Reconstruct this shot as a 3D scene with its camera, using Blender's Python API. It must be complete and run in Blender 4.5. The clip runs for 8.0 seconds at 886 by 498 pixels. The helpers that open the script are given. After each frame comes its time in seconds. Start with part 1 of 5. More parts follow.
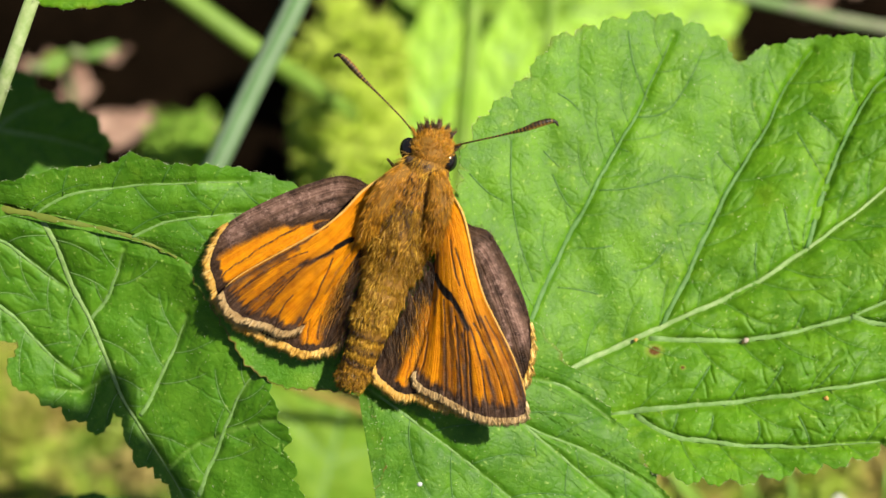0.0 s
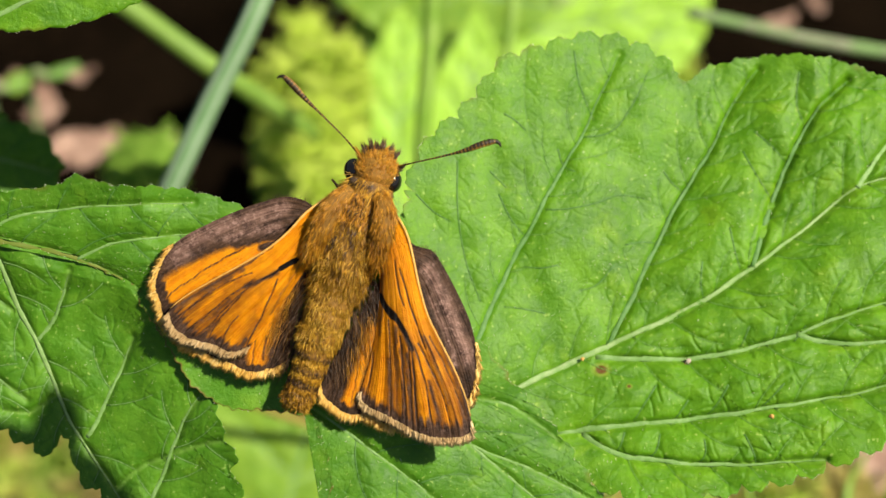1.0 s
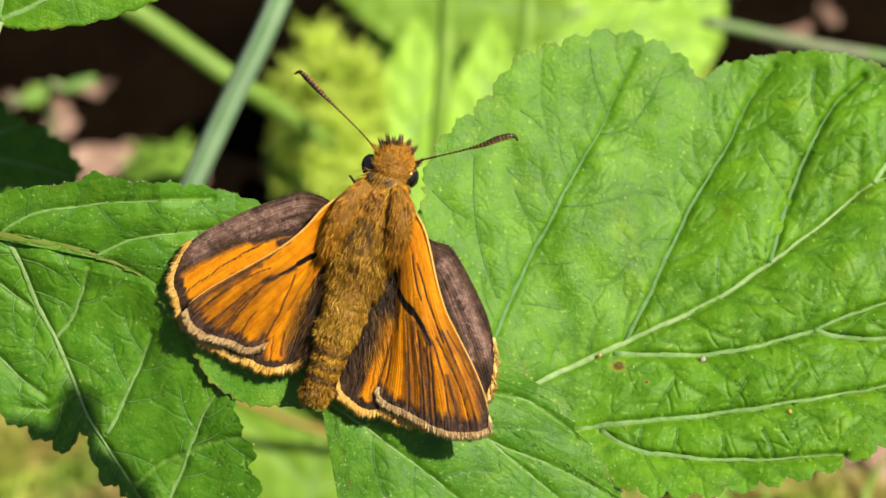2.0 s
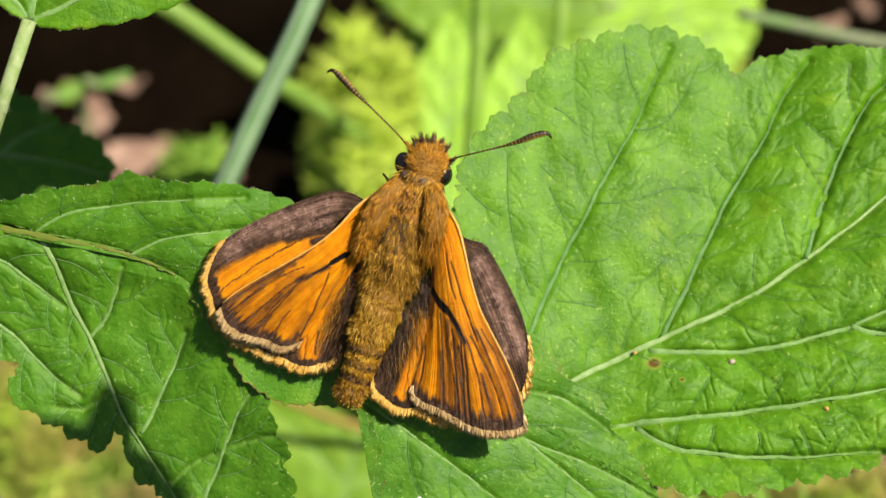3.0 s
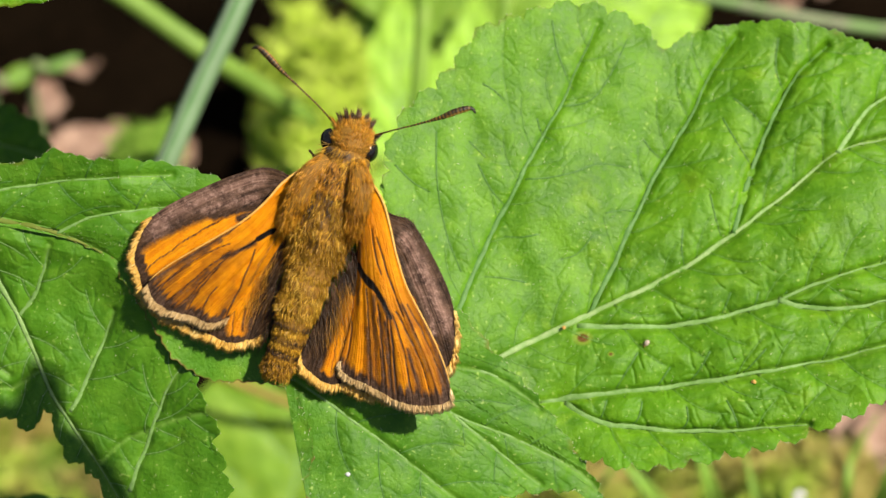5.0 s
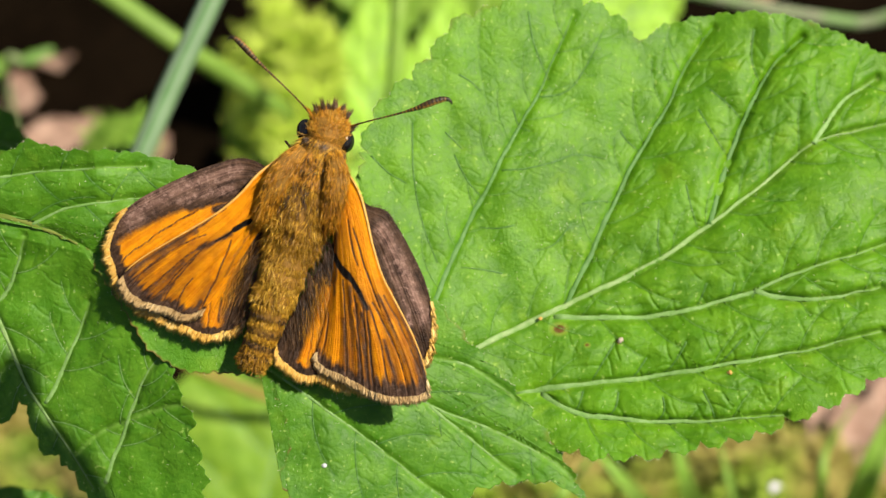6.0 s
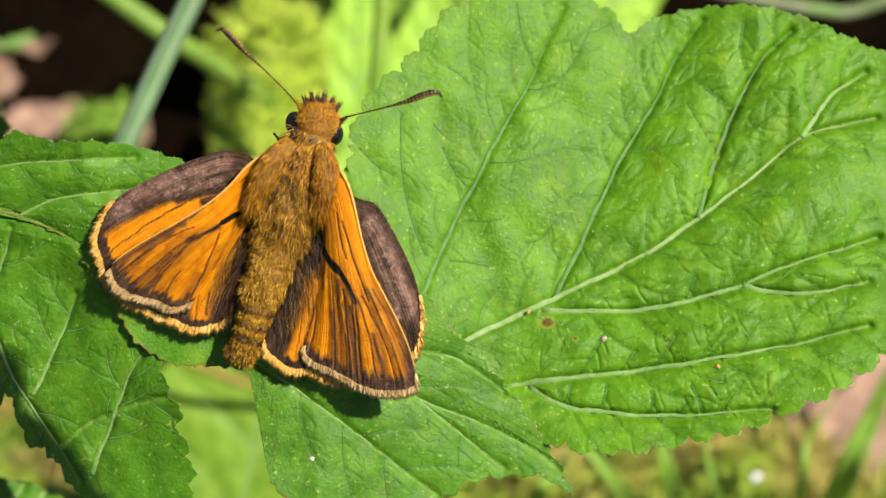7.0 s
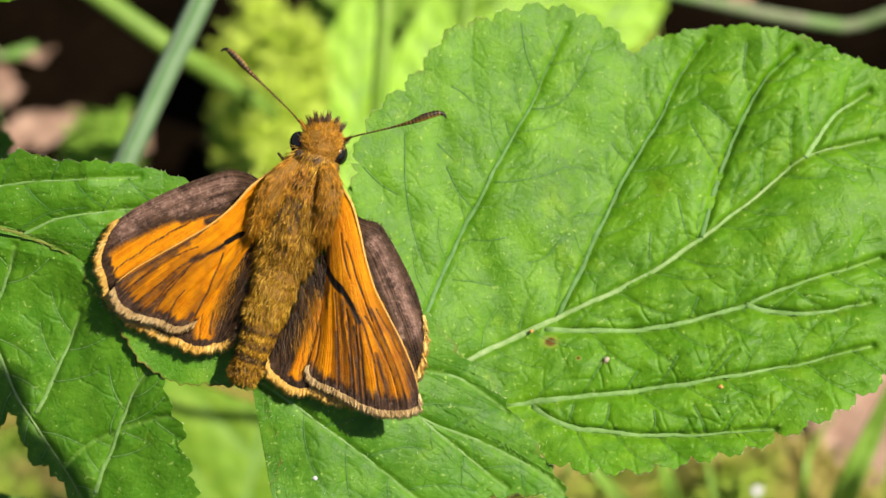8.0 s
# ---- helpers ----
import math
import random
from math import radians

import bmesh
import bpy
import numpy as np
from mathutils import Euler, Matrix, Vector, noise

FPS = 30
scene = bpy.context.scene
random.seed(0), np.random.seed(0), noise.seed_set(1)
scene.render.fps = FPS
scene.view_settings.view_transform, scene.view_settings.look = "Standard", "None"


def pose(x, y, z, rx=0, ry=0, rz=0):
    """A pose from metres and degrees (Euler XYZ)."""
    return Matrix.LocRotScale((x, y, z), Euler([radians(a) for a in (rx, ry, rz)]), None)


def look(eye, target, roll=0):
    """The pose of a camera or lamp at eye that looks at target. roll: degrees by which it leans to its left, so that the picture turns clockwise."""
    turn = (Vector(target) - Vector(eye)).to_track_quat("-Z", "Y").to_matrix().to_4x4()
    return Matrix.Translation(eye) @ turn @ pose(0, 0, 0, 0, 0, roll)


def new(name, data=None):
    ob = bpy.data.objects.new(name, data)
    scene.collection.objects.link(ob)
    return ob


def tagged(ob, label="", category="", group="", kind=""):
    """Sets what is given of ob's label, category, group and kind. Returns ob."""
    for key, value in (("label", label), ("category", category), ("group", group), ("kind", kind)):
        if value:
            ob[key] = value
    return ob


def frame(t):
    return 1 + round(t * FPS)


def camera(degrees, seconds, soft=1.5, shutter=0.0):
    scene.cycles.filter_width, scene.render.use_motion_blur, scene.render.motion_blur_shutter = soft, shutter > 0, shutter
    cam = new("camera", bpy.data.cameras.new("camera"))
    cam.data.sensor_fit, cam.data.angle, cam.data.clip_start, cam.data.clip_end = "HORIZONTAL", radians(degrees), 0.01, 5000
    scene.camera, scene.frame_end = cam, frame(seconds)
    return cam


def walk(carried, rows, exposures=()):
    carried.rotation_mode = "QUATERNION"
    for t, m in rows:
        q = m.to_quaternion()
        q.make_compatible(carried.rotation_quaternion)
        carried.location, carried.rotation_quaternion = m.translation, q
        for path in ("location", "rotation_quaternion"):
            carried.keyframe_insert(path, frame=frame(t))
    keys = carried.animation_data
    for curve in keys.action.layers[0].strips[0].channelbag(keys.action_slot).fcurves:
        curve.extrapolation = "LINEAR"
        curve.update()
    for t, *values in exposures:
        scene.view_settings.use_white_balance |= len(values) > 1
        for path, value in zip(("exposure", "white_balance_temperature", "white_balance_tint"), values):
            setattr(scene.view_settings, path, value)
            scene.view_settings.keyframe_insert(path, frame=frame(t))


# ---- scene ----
# All lengths of the plants and the insect are written in millimetres in a tilted axes
# (x to the right, y up the slope, z out of the leaf) and laid into the world by TILT.
MM = 0.001
HEIGHT = 93.0
TILT = Matrix.Translation((0, 0, HEIGHT * MM)) @ Matrix.Rotation(radians(40), 4, "X")


def spin(v):
    v = Vector([radians(a) for a in v])
    return Matrix.Rotation(v.length, 4, v.normalized()) if v.length > 1e-9 else Matrix.Identity(4)


# ---- camera ----
cam = camera(25.0, 8.0, soft=1.5)
cam.data.dof.use_dof = True
cam.data.dof.focus_distance = 0.1110
cam.data.dof.aperture_fstop = 44.0
PATH = [
    (0, (-0.000, 0.000, 115.640), (0.000, -0.000, 0.000)),
    (0.5, (0.874, 1.298, 115.431), (0.159, -0.370, -0.201)),
    (1, (2.090, 0.212, 115.918), (0.467, -0.493, -0.258)),
    (1.2, (2.155, -0.181, 116.084), (1.005, -0.297, -0.300)),
    (2.3, (1.871, -1.692, 116.127), (1.225, 0.112, -0.517)),
    (2.5, (2.119, -1.621, 116.047), (1.153, 0.517, -0.600)),
    (3, (1.988, -1.111, 115.821), (0.970, 0.930, -0.692)),
    (3.5, (1.844, -0.651, 115.947), (0.855, 1.258, -0.775)),
    (4, (3.436, -1.308, 116.012), (0.701, 1.102, -0.950)),
    (4.5, (4.307, -1.630, 116.001), (0.765, 0.673, -0.983)),
    (5, (4.729, -1.828, 115.982), (0.616, 0.257, -1.045)),
    (5.2, (5.090, -1.939, 116.020), (0.536, 0.084, -1.095)),
    (6.3, (4.068, -2.066, 115.870), (0.400, -0.719, -1.012)),
    (6.5, (3.752, -2.027, 115.886), (0.175, -0.896, -0.931)),
    (7, (3.815, -1.419, 115.596), (-0.054, -1.214, -0.875)),
    (7.5, (3.703, -1.049, 115.569), (-0.271, -1.358, -0.789)),
    (8, (3.556, -0.408, 115.702), (-0.005, -1.248, -0.714)),
]
walk(cam, [(t, TILT @ Matrix.Translation(Vector(e) * MM) @ spin(r)) for t, e, r in PATH],
     exposures=[(0.0, 0.53, 7100, 10), (8.0, 0.53, 7100, 10)])

# ---- light ----
SUN_LOCAL = Vector((0.50, 0.34, 0.80)).normalized()
sun_dir = TILT.to_3x3() @ SUN_LOCAL
world = bpy.data.worlds.new("sky")
scene.world = world
world.use_nodes = True
wn = world.node_tree.nodes
sky = wn.new("ShaderNodeTexSky")
sky.sky_type = "NISHITA"
sky.sun_disc = False
sky.sun_elevation = math.asin(sun_dir.z)
sky.sun_rotation = math.atan2(sun_dir.x, sun_dir.y)
wn["Background"].inputs["Strength"].default_value = 0.05
world.node_tree.links.new(sky.outputs["Color"], wn["Background"].inputs["Color"])
sun = new("sun", bpy.data.lights.new("sun", "SUN"))
sun.data.energy = 4.6
sun.data.angle = radians(0.53)
sun.data.color = (1.0, 0.95, 0.86)
sun.matrix_world = look(sun_dir * 3, (0, 0, 0))


# ---- materials ----
class Mat:
    """A small builder for node materials."""

    def __init__(self, name, rough=0.6, spec=0.4):
        self.m = bpy.data.materials.new(name)
        self.m.use_nodes = True
        self.t = self.m.node_tree
        self.b = self.t.nodes["Principled BSDF"]
        self.b.inputs["Roughness"].default_value = rough
        self.b.inputs["Specular IOR Level"].default_value = spec
        self.co = self.t.nodes.new("ShaderNodeTexCoord").outputs["Object"]

    def link(self, a, b):
        self.t.links.new(a, b)
        return self

    def noise(self, per_m, detail=4.0, rough=0.55, stretch=None):
        n = self.t.nodes.new("ShaderNodeTexNoise")
        n.inputs["Scale"].default_value = per_m
        n.inputs["Detail"].default_value = detail
        n.inputs["Roughness"].default_value = rough
        src = self.co
        if stretch:
            mp = self.t.nodes.new("ShaderNodeMapping")
            mp.inputs["Scale"].default_value = stretch
            self.link(src, mp.inputs["Vector"])
            src = mp.outputs["Vector"]
        self.link(src, n.inputs["Vector"])
        return n.outputs["Fac"]

    def cells(self, per_m, feature="DISTANCE_TO_EDGE"):
        n = self.t.nodes.new("ShaderNodeTexVoronoi")
        n.feature = feature
        n.inputs["Scale"].default_value = per_m
        # bend the cells a little
        w = self.t.nodes.new("ShaderNodeVectorMath")
        nz = self.t.nodes.new("ShaderNodeTexNoise")
        nz.inputs["Scale"].default_value = per_m * 1.1
        self.link(self.co, nz.inputs["Vector"])
        sc = self.t.nodes.new("ShaderNodeVectorMath")
        sc.operation = "SCALE"
        sc.inputs["Scale"].default_value = 0.5 / per_m
        self.link(nz.outputs["Color"], sc.inputs[0])
        self.link(self.co, w.inputs[0])
        self.link(sc.outputs[0], w.inputs[1])
        self.link(w.outputs[0], n.inputs["Vector"])
        return n.outputs["Distance"]

    def attr(self, name):
        n = self.t.nodes.new("ShaderNodeAttribute")
        n.attribute_name = name
        return n.outputs["Fac"]

    def island(self):
        return self.t.nodes.new("ShaderNodeNewGeometry").outputs["Random Per Island"]

    def each(self):
        return self.t.nodes.new("ShaderNodeObjectInfo").outputs["Random"]

    def ramp(self, fac, *stops):
        n = self.t.nodes.new("ShaderNodeValToRGB")
        while len(n.color_ramp.elements) < len(stops):
            n.color_ramp.elements.new(0.5)
        for e, (p, c) in zip(n.color_ramp.elements, stops):
            e.position = p
            e.color = (*c, 1) if not isinstance(c, float) else (c, c, c, 1)
        self.link(fac, n.inputs["Fac"])
        return n.outputs["Color"]

    def mix(self, fac, a, b, mode="MIX"):
        n = self.t.nodes.new("ShaderNodeMix")
        n.data_type = "RGBA"
        n.blend_type = mode
        for v, s in ((fac, n.inputs[0]), (a, n.inputs[6]), (b, n.inputs[7])):
            if isinstance(v, (int, float)):
                s.default_value = v
            elif isinstance(v, tuple):
                s.default_value = (*v, 1)
            else:
                self.link(v, s)
        return n.outputs[2]

    def math(self, op, a, b=0.0, c=0.0):
        n = self.t.nodes.new("ShaderNodeMath")
        n.operation = op
        for v, s in zip((a, b, c), n.inputs):
            if isinstance(v, (int, float)):
                s.default_value = v
            else:
                self.link(v, s)
        return n.outputs[0]

    def bump(self, h, dist, strength=1.0, after=None):
        n = self.t.nodes.new("ShaderNodeBump")
        n.inputs["Distance"].default_value = dist
        n.inputs["Strength"].default_value = strength
        self.link(h, n.inputs["Height"])
        if after:
            self.link(after, n.inputs["Normal"])
        self.link(n.outputs["Normal"], self.b.inputs["Normal"])
        return n.outputs["Normal"]

    def color(self, c):
        self.link(c, self.b.inputs["Base Color"])
        return self

    def rough(self, r):
        self.link(r, self.b.inputs["Roughness"])
        return self

    def thin_sheet(self, color, amount):
        """Lets some light pass through a thin sheet."""
        tr = self.t.nodes.new("ShaderNodeBsdfTranslucent")
        if isinstance(color, tuple):
            tr.inputs["Color"].default_value = (*color, 1)
        else:
            self.link(color, tr.inputs["Color"])
        mx = self.t.nodes.new("ShaderNodeMixShader")
        mx.inputs[0].default_value = amount
        out = self.t.nodes["Material Output"]
        self.link(self.b.outputs[0], mx.inputs[1])
        self.link(tr.outputs[0], mx.inputs[2])
        self.link(mx.outputs[0], out.inputs["Surface"])
        return self


def leaf_material(name, dark, mid, light, vein, rough=0.48, fleck=0.5, clear=0.16):
    m = Mat(name, rough, 0.34)
    big = m.noise(140, 3)
    fine = m.noise(1700, 6, 0.68)
    c = m.mix(m.ramp(big, (0.32, 0.0), (0.68, 1.0)), dark, mid)
    c = m.mix(m.ramp(m.noise(520, 5, 0.6), (0.45, 0.0), (0.72, 0.75)), c, light)
    c = m.mix(m.ramp(m.noise(380, 4, 0.6), (0.48, 0.0), (0.70, 0.5)), c, tuple(0.78 * a for a in dark))
    c = m.mix(m.ramp(fine, (0.42, 0.0), (0.75, 0.5)), c, light)
    net = m.cells(1500)
    c = m.mix(m.ramp(net, (0.0, 0.13), (0.08, 0.0)), c, tuple(0.7 * a for a in dark))
    # fine veins darker green, the shade of their grooves put into the colour
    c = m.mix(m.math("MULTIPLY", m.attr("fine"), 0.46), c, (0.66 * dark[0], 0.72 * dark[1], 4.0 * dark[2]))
    c = m.mix(m.math("MULTIPLY", m.attr("vein"), 0.8), c, vein)
    # small pale specks and hairs on the blade
    sp = m.noise(3400, 2, 0.5)
    c = m.mix(m.ramp(sp, (0.665, 0.0), (0.73, fleck)), c, (0.42, 0.58, 0.14))
    blot = m.noise(420, 4, 0.6)
    c = m.mix(m.ramp(blot, (0.60, 0.0), (0.74, 0.35)), c, (light[0] * 1.5, light[1] * 1.1, light[2]))
    # dry brown rim of the teeth
    e = m.math("MULTIPLY", m.attr("rim"), m.ramp(m.noise(500, 3), (0.54, 0.0), (0.70, 0.4)))
    c = m.mix(e, c, (0.20, 0.10, 0.03))
    c = m.mix(m.math("MULTIPLY", m.attr("dry"), m.ramp(m.noise(900, 3), (0.35, 0.25), (0.6, 0.85))), c, (0.17, 0.085, 0.025))
    # brown spots with a yellow ring
    sp = m.attr("spot")
    c = m.mix(m.ramp(sp, (0.05, 0.0), (0.45, 0.55)), c, (0.26, 0.34, 0.03))
    c = m.mix(m.ramp(sp, (0.50, 0.0), (0.74, 0.92)), c, (0.120, 0.036, 0.007))
    m.color(c)
    h = m.math("ADD", m.math("MULTIPLY", m.ramp(net, (0.0, 0.0), (0.14, 1.0)), 0.12), m.math("MULTIPLY", fine, 0.9))
    n1 = m.bump(h, 0.00008)
    m.bump(m.noise(5200, 3, 0.6), 0.00003, 1.0, n1)
    m.rough(m.ramp(fine, (0.3, rough - 0.08), (0.75, rough + 0.16)))
    m.thin_sheet(m.mix(0.5, c, (0.30, 0.55, 0.02)), clear)
    return m.m


BRAMBLE = leaf_material("bramble_green", (0.054, 0.182, 0.003), (0.090, 0.264, 0.005), (0.170, 0.385, 0.014), (0.22, 0.40, 0.065))
BRAMBLE_MID = leaf_material("bramble_deep_green", (0.043, 0.158, 0.005), (0.072, 0.230, 0.009), (0.140, 0.335, 0.020), (0.19, 0.36, 0.06))
UNDER = leaf_material("pale_leaf_green", (0.12, 0.27, 0.015), (0.22, 0.43, 0.03), (0.36, 0.55, 0.06), (0.34, 0.55, 0.10), 0.5, 0.1, 0.3)
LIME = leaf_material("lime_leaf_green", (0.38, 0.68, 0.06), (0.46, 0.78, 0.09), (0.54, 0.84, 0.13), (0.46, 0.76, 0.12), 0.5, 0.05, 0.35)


def plain(name, a, b, per_m=900, rough=0.6, bump=0.00006, spec=0.35, stretch=None, each=0.0, clear=0.0, stripe=None, patch=None):
    m = Mat(name, rough, spec)
    n = m.noise(per_m, 5, 0.6, stretch)
    big = m.noise(per_m * 0.17, 3)
    c = m.mix(m.ramp(n, (0.33, 0.0), (0.68, 1.0)), a, b)
    c = m.mix(m.ramp(big, (0.40, 0.0), (0.75, 0.35)), c, tuple(x * 0.55 for x in a))
    if each:
        c = m.mix(m.math("MULTIPLY", m.island(), each), c, tuple(x * 0.35 for x in a))
    if patch:
        c = m.mix(m.ramp(m.noise(75, 4, 0.6), (0.46, 0.0), (0.60, 0.9)), c, patch)
    if stripe:
        c = m.mix(m.math("MULTIPLY", m.ramp(m.attr("stripe"), (0.45, 0.0), (0.8, 1.0)), 0.8), c, stripe)
    m.color(c)
    m.bump(n, bump)
    if clear:
        m.thin_sheet(c, clear)
    return m.m


VEIN = plain("vein_pale_green", (0.135, 0.285, 0.060), (0.22, 0.37, 0.125), 2500, 0.55)
VEIN_DULL = plain("vein_grey_green", (0.062, 0.18, 0.026), (0.10, 0.24, 0.055), 2500, 0.55)
VEIN_FINE = plain("vein_fine_pale", (0.10, 0.27, 0.028), (0.16, 0.34, 0.065), 2500, 0.55)
MIDRIB = plain("midrib_pale", (0.165, 0.315, 0.075), (0.27, 0.395, 0.15), 2200, 0.5)
VEIN_BROWN = plain("vein_brownish", (0.12, 0.19, 0.020), (0.20, 0.21, 0.035), 900, 0.6)
PETIOLE = plain("petiole_green", (0.22, 0.33, 0.10), (0.38, 0.46, 0.23), 1500, 0.6)
STALK = plain("grass_stalk_grey_green", (0.15, 0.33, 0.12), (0.23, 0.42, 0.19), 500, 0.45, stripe=(0.36, 0.48, 0.33))
BLADE = plain("grass_blade_green", (0.28, 0.54, 0.06), (0.44, 0.68, 0.14), 500, 0.45, each=0.2, clear=0.35)
MOSS = plain("moss_green", (0.24, 0.46, 0.05), (0.42, 0.62, 0.10), 400, 0.7, each=0.5, clear=0.3, patch=(0.46, 0.36, 0.13))
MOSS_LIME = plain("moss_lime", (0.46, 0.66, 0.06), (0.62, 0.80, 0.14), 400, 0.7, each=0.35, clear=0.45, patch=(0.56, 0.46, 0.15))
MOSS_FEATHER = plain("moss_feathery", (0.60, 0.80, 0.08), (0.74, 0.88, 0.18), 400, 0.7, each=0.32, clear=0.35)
MOSS_TUFT = plain("moss_tuft", (0.24, 0.50, 0.05), (0.42, 0.66, 0.10), 400, 0.7, each=0.3, clear=0.3)
DEAD = plain("dead_leaf_tan", (0.26, 0.15, 0.105), (0.50, 0.34, 0.26), 420, 0.75, each=0.0, clear=0.08)
OLIVE = plain("herb_stem_olive", (0.13, 0.25, 0.03), (0.23, 0.38, 0.07), 500, 0.55)
TWIG = plain("twig_grey_brown", (0.20, 0.20, 0.14), (0.38, 0.33, 0.27), 500, 0.75, patch=(0.16, 0.30, 0.09))
BARK = plain("stem_brown", (0.20, 0.13, 0.03), (0.34, 0.25, 0.06), 500, 0.7)
# white of the coil that stands for a specular ring
GLINT_WHITE = plain("glint_white", (0.70, 0.70, 0.68), (0.84, 0.84, 0.82), 900, 0.25, 0.00001, 0.5)


def soil_material():
    m = Mat("soil", 1.0, 0.0)
    a = m.noise(60, 5)
    b = m.noise(600, 5, 0.7)
    # base taken down to near black: the hollow's shade is in the colour
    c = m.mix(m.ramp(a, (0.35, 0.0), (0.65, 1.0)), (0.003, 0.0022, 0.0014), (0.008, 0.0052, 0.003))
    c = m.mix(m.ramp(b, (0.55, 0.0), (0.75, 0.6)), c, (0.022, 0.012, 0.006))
    m.color(c)
    m.bump(m.math("ADD", a, m.math("MULTIPLY", b, 0.4)), 0.002)
    return m.m


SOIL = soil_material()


def wing_material():
    m = Mat("wing_scales", 0.6, 0.22)
    grain = m.noise(9000, 3, 0.6)
    patch = m.noise(1300, 6, 0.65)
    ray = m.math("ADD", m.math("MULTIPLY", m.attr("ray"), 0.26), m.math("MULTIPLY", patch, 0.90))
    o = m.mix(m.ramp(ray, (0.38, 0.0), (0.78, 1.0)), (0.68, 0.200, 0.002), (0.92, 0.36, 0.005))
    o = m.mix(m.math("MULTIPLY", m.attr("dusk"), m.ramp(ray, (0.30, 1.0), (0.85, 0.72))), o, (0.20, 0.062, 0.006))
    # mauve-brown scales, their pinkish sheen painted as paler colour
    low = m.mix(m.attr("mauve_sheen"), (0.012, 0.006, 0.003), (0.045, 0.020, 0.014))
    high = m.mix(m.attr("mauve_sheen"), (0.085, 0.042, 0.020), (0.36, 0.21, 0.16))
    br = m.mix(m.ramp(ray, (0.40, 0.0), (0.82, 1.0)), low, high)
    # sparkle of the scales painted as pale specks
    br = m.mix(m.math("MULTIPLY", m.ramp(m.noise(3600, 5, 0.75), (0.50, 0.0), (0.66, 0.9)), m.math("ADD", 0.14, m.attr("mauve_sheen"))), br, (0.40, 0.25, 0.20))
    d = m.attr("dark")
    edge = m.math("ADD", m.math("ADD", d, m.math("MULTIPLY", m.math("SUBTRACT", patch, 0.5), 0.55)), m.math("MULTIPLY", m.math("SUBTRACT", grain, 0.5), 0.5))
    c = m.mix(m.ramp(edge, (0.22, 0.0), (0.50, 0.55), (0.80, 1.0)), o, br)
    c = m.mix(m.ramp(m.attr("black"), (0.3, 0.0), (0.6, 1.0)), c, (0.005, 0.0035, 0.003))
    m.color(c)
    m.bump(m.math("ADD", grain, m.math("MULTIPLY", m.math("ADD", patch, m.attr("ray")), 0.6)), 0.00006)
    m.thin_sheet(c, 0.12)
    return m.m


WING = wing_material()


def hair_material(name, a, b, c2):
    m = Mat(name, 0.42, 0.5)
    tone = m.math("ADD", m.math("MULTIPLY", m.island(), 0.55), m.math("MULTIPLY", m.ramp(m.noise(620, 4, 0.6), (0.36, 0.0), (0.64, 1.0)), 0.45))
    m.color(m.ramp(tone, (0.08, a), (0.5, b), (0.92, c2)))
    return m.m


FUR = hair_material("fur_olive_gold", (0.13, 0.055, 0.004), (0.47, 0.235, 0.013), (0.90, 0.56, 0.075))
FUR_ORANGE = hair_material("fur_orange", (0.24, 0.095, 0.006), (0.52, 0.225, 0.012), (0.74, 0.38, 0.04))
FUR_MIX = hair_material("fur_brown_gold", (0.17, 0.082, 0.005), (0.45, 0.235, 0.014), (0.74, 0.46, 0.06))
FUR_DARK = hair_material("fur_dark", (0.02, 0.012, 0.008), (0.07, 0.035, 0.015), (0.20, 0.10, 0.03))
FRINGE = hair_material("fringe_yellow", (0.58, 0.30, 0.04), (0.78, 0.48, 0.11), (0.88, 0.64, 0.24))
FRINGE_GREY = hair_material("fringe_buff", (0.32, 0.19, 0.075), (0.56, 0.38, 0.17), (0.74, 0.55, 0.30))
COSTA = plain("wing_edge_pale", (0.66, 0.33, 0.05), (0.80, 0.48, 0.14), 3000, 0.55)
HIDE = plain("body_brown", (0.16, 0.075, 0.008), (0.28, 0.135, 0.016), 2500, 0.7)
EYE = plain("eye_black", (0.006, 0.005, 0.005), (0.014, 0.012, 0.011), 4000, 0.12, 0.000004, 0.6)
LEG = plain("leg_brown", (0.03, 0.017, 0.008), (0.10, 0.055, 0.02), 3000, 0.6)


def antenna_material():
    m = Mat("antenna_banded", 0.5, 0.35)
    c = m.mix(m.attr("dark"), (0.50, 0.27, 0.05), (0.010, 0.007, 0.005))
    m.color(m.mix(m.ramp(m.noise(6000, 3), (0.5, 0.0), (0.75, 0.2)), c, (0.16, 0.07, 0.015)))
    return m.m


ANTENNA = antenna_material()
DOWN = hair_material("white_down", (0.42, 0.52, 0.22), (0.58, 0.66, 0.38), (0.78, 0.82, 0.62))


# ---- mesh helpers ----
def spline(pts, n, closed=False):
    """Points evenly spaced along a Catmull-Rom curve."""
    p = np.array(pts, float)
    k = len(p)
    out = []
    for i in range(k if closed else k - 1):
        if closed:
            a, b, c, d = p[(i - 1) % k], p[i], p[(i + 1) % k], p[(i + 2) % k]
        else:
            a, b, c, d = p[max(i - 1, 0)], p[i], p[i + 1], p[min(i + 2, k - 1)]
        t = np.linspace(0, 1, 24, endpoint=False)[:, None]
        out.append(0.5 * (2 * b + (c - a) * t + (2 * a - 5 * b + 4 * c - d) * t ** 2 + (3 * b - a - 3 * c + d) * t ** 3))
    out.append(p[:1] if closed else p[-1:])
    q = np.concatenate(out)
    s = np.r_[0, np.cumsum(np.linalg.norm(np.diff(q[:, :min(3, q.shape[1])], axis=0), axis=1))]
    w = np.linspace(0, s[-1], n, endpoint=not closed)
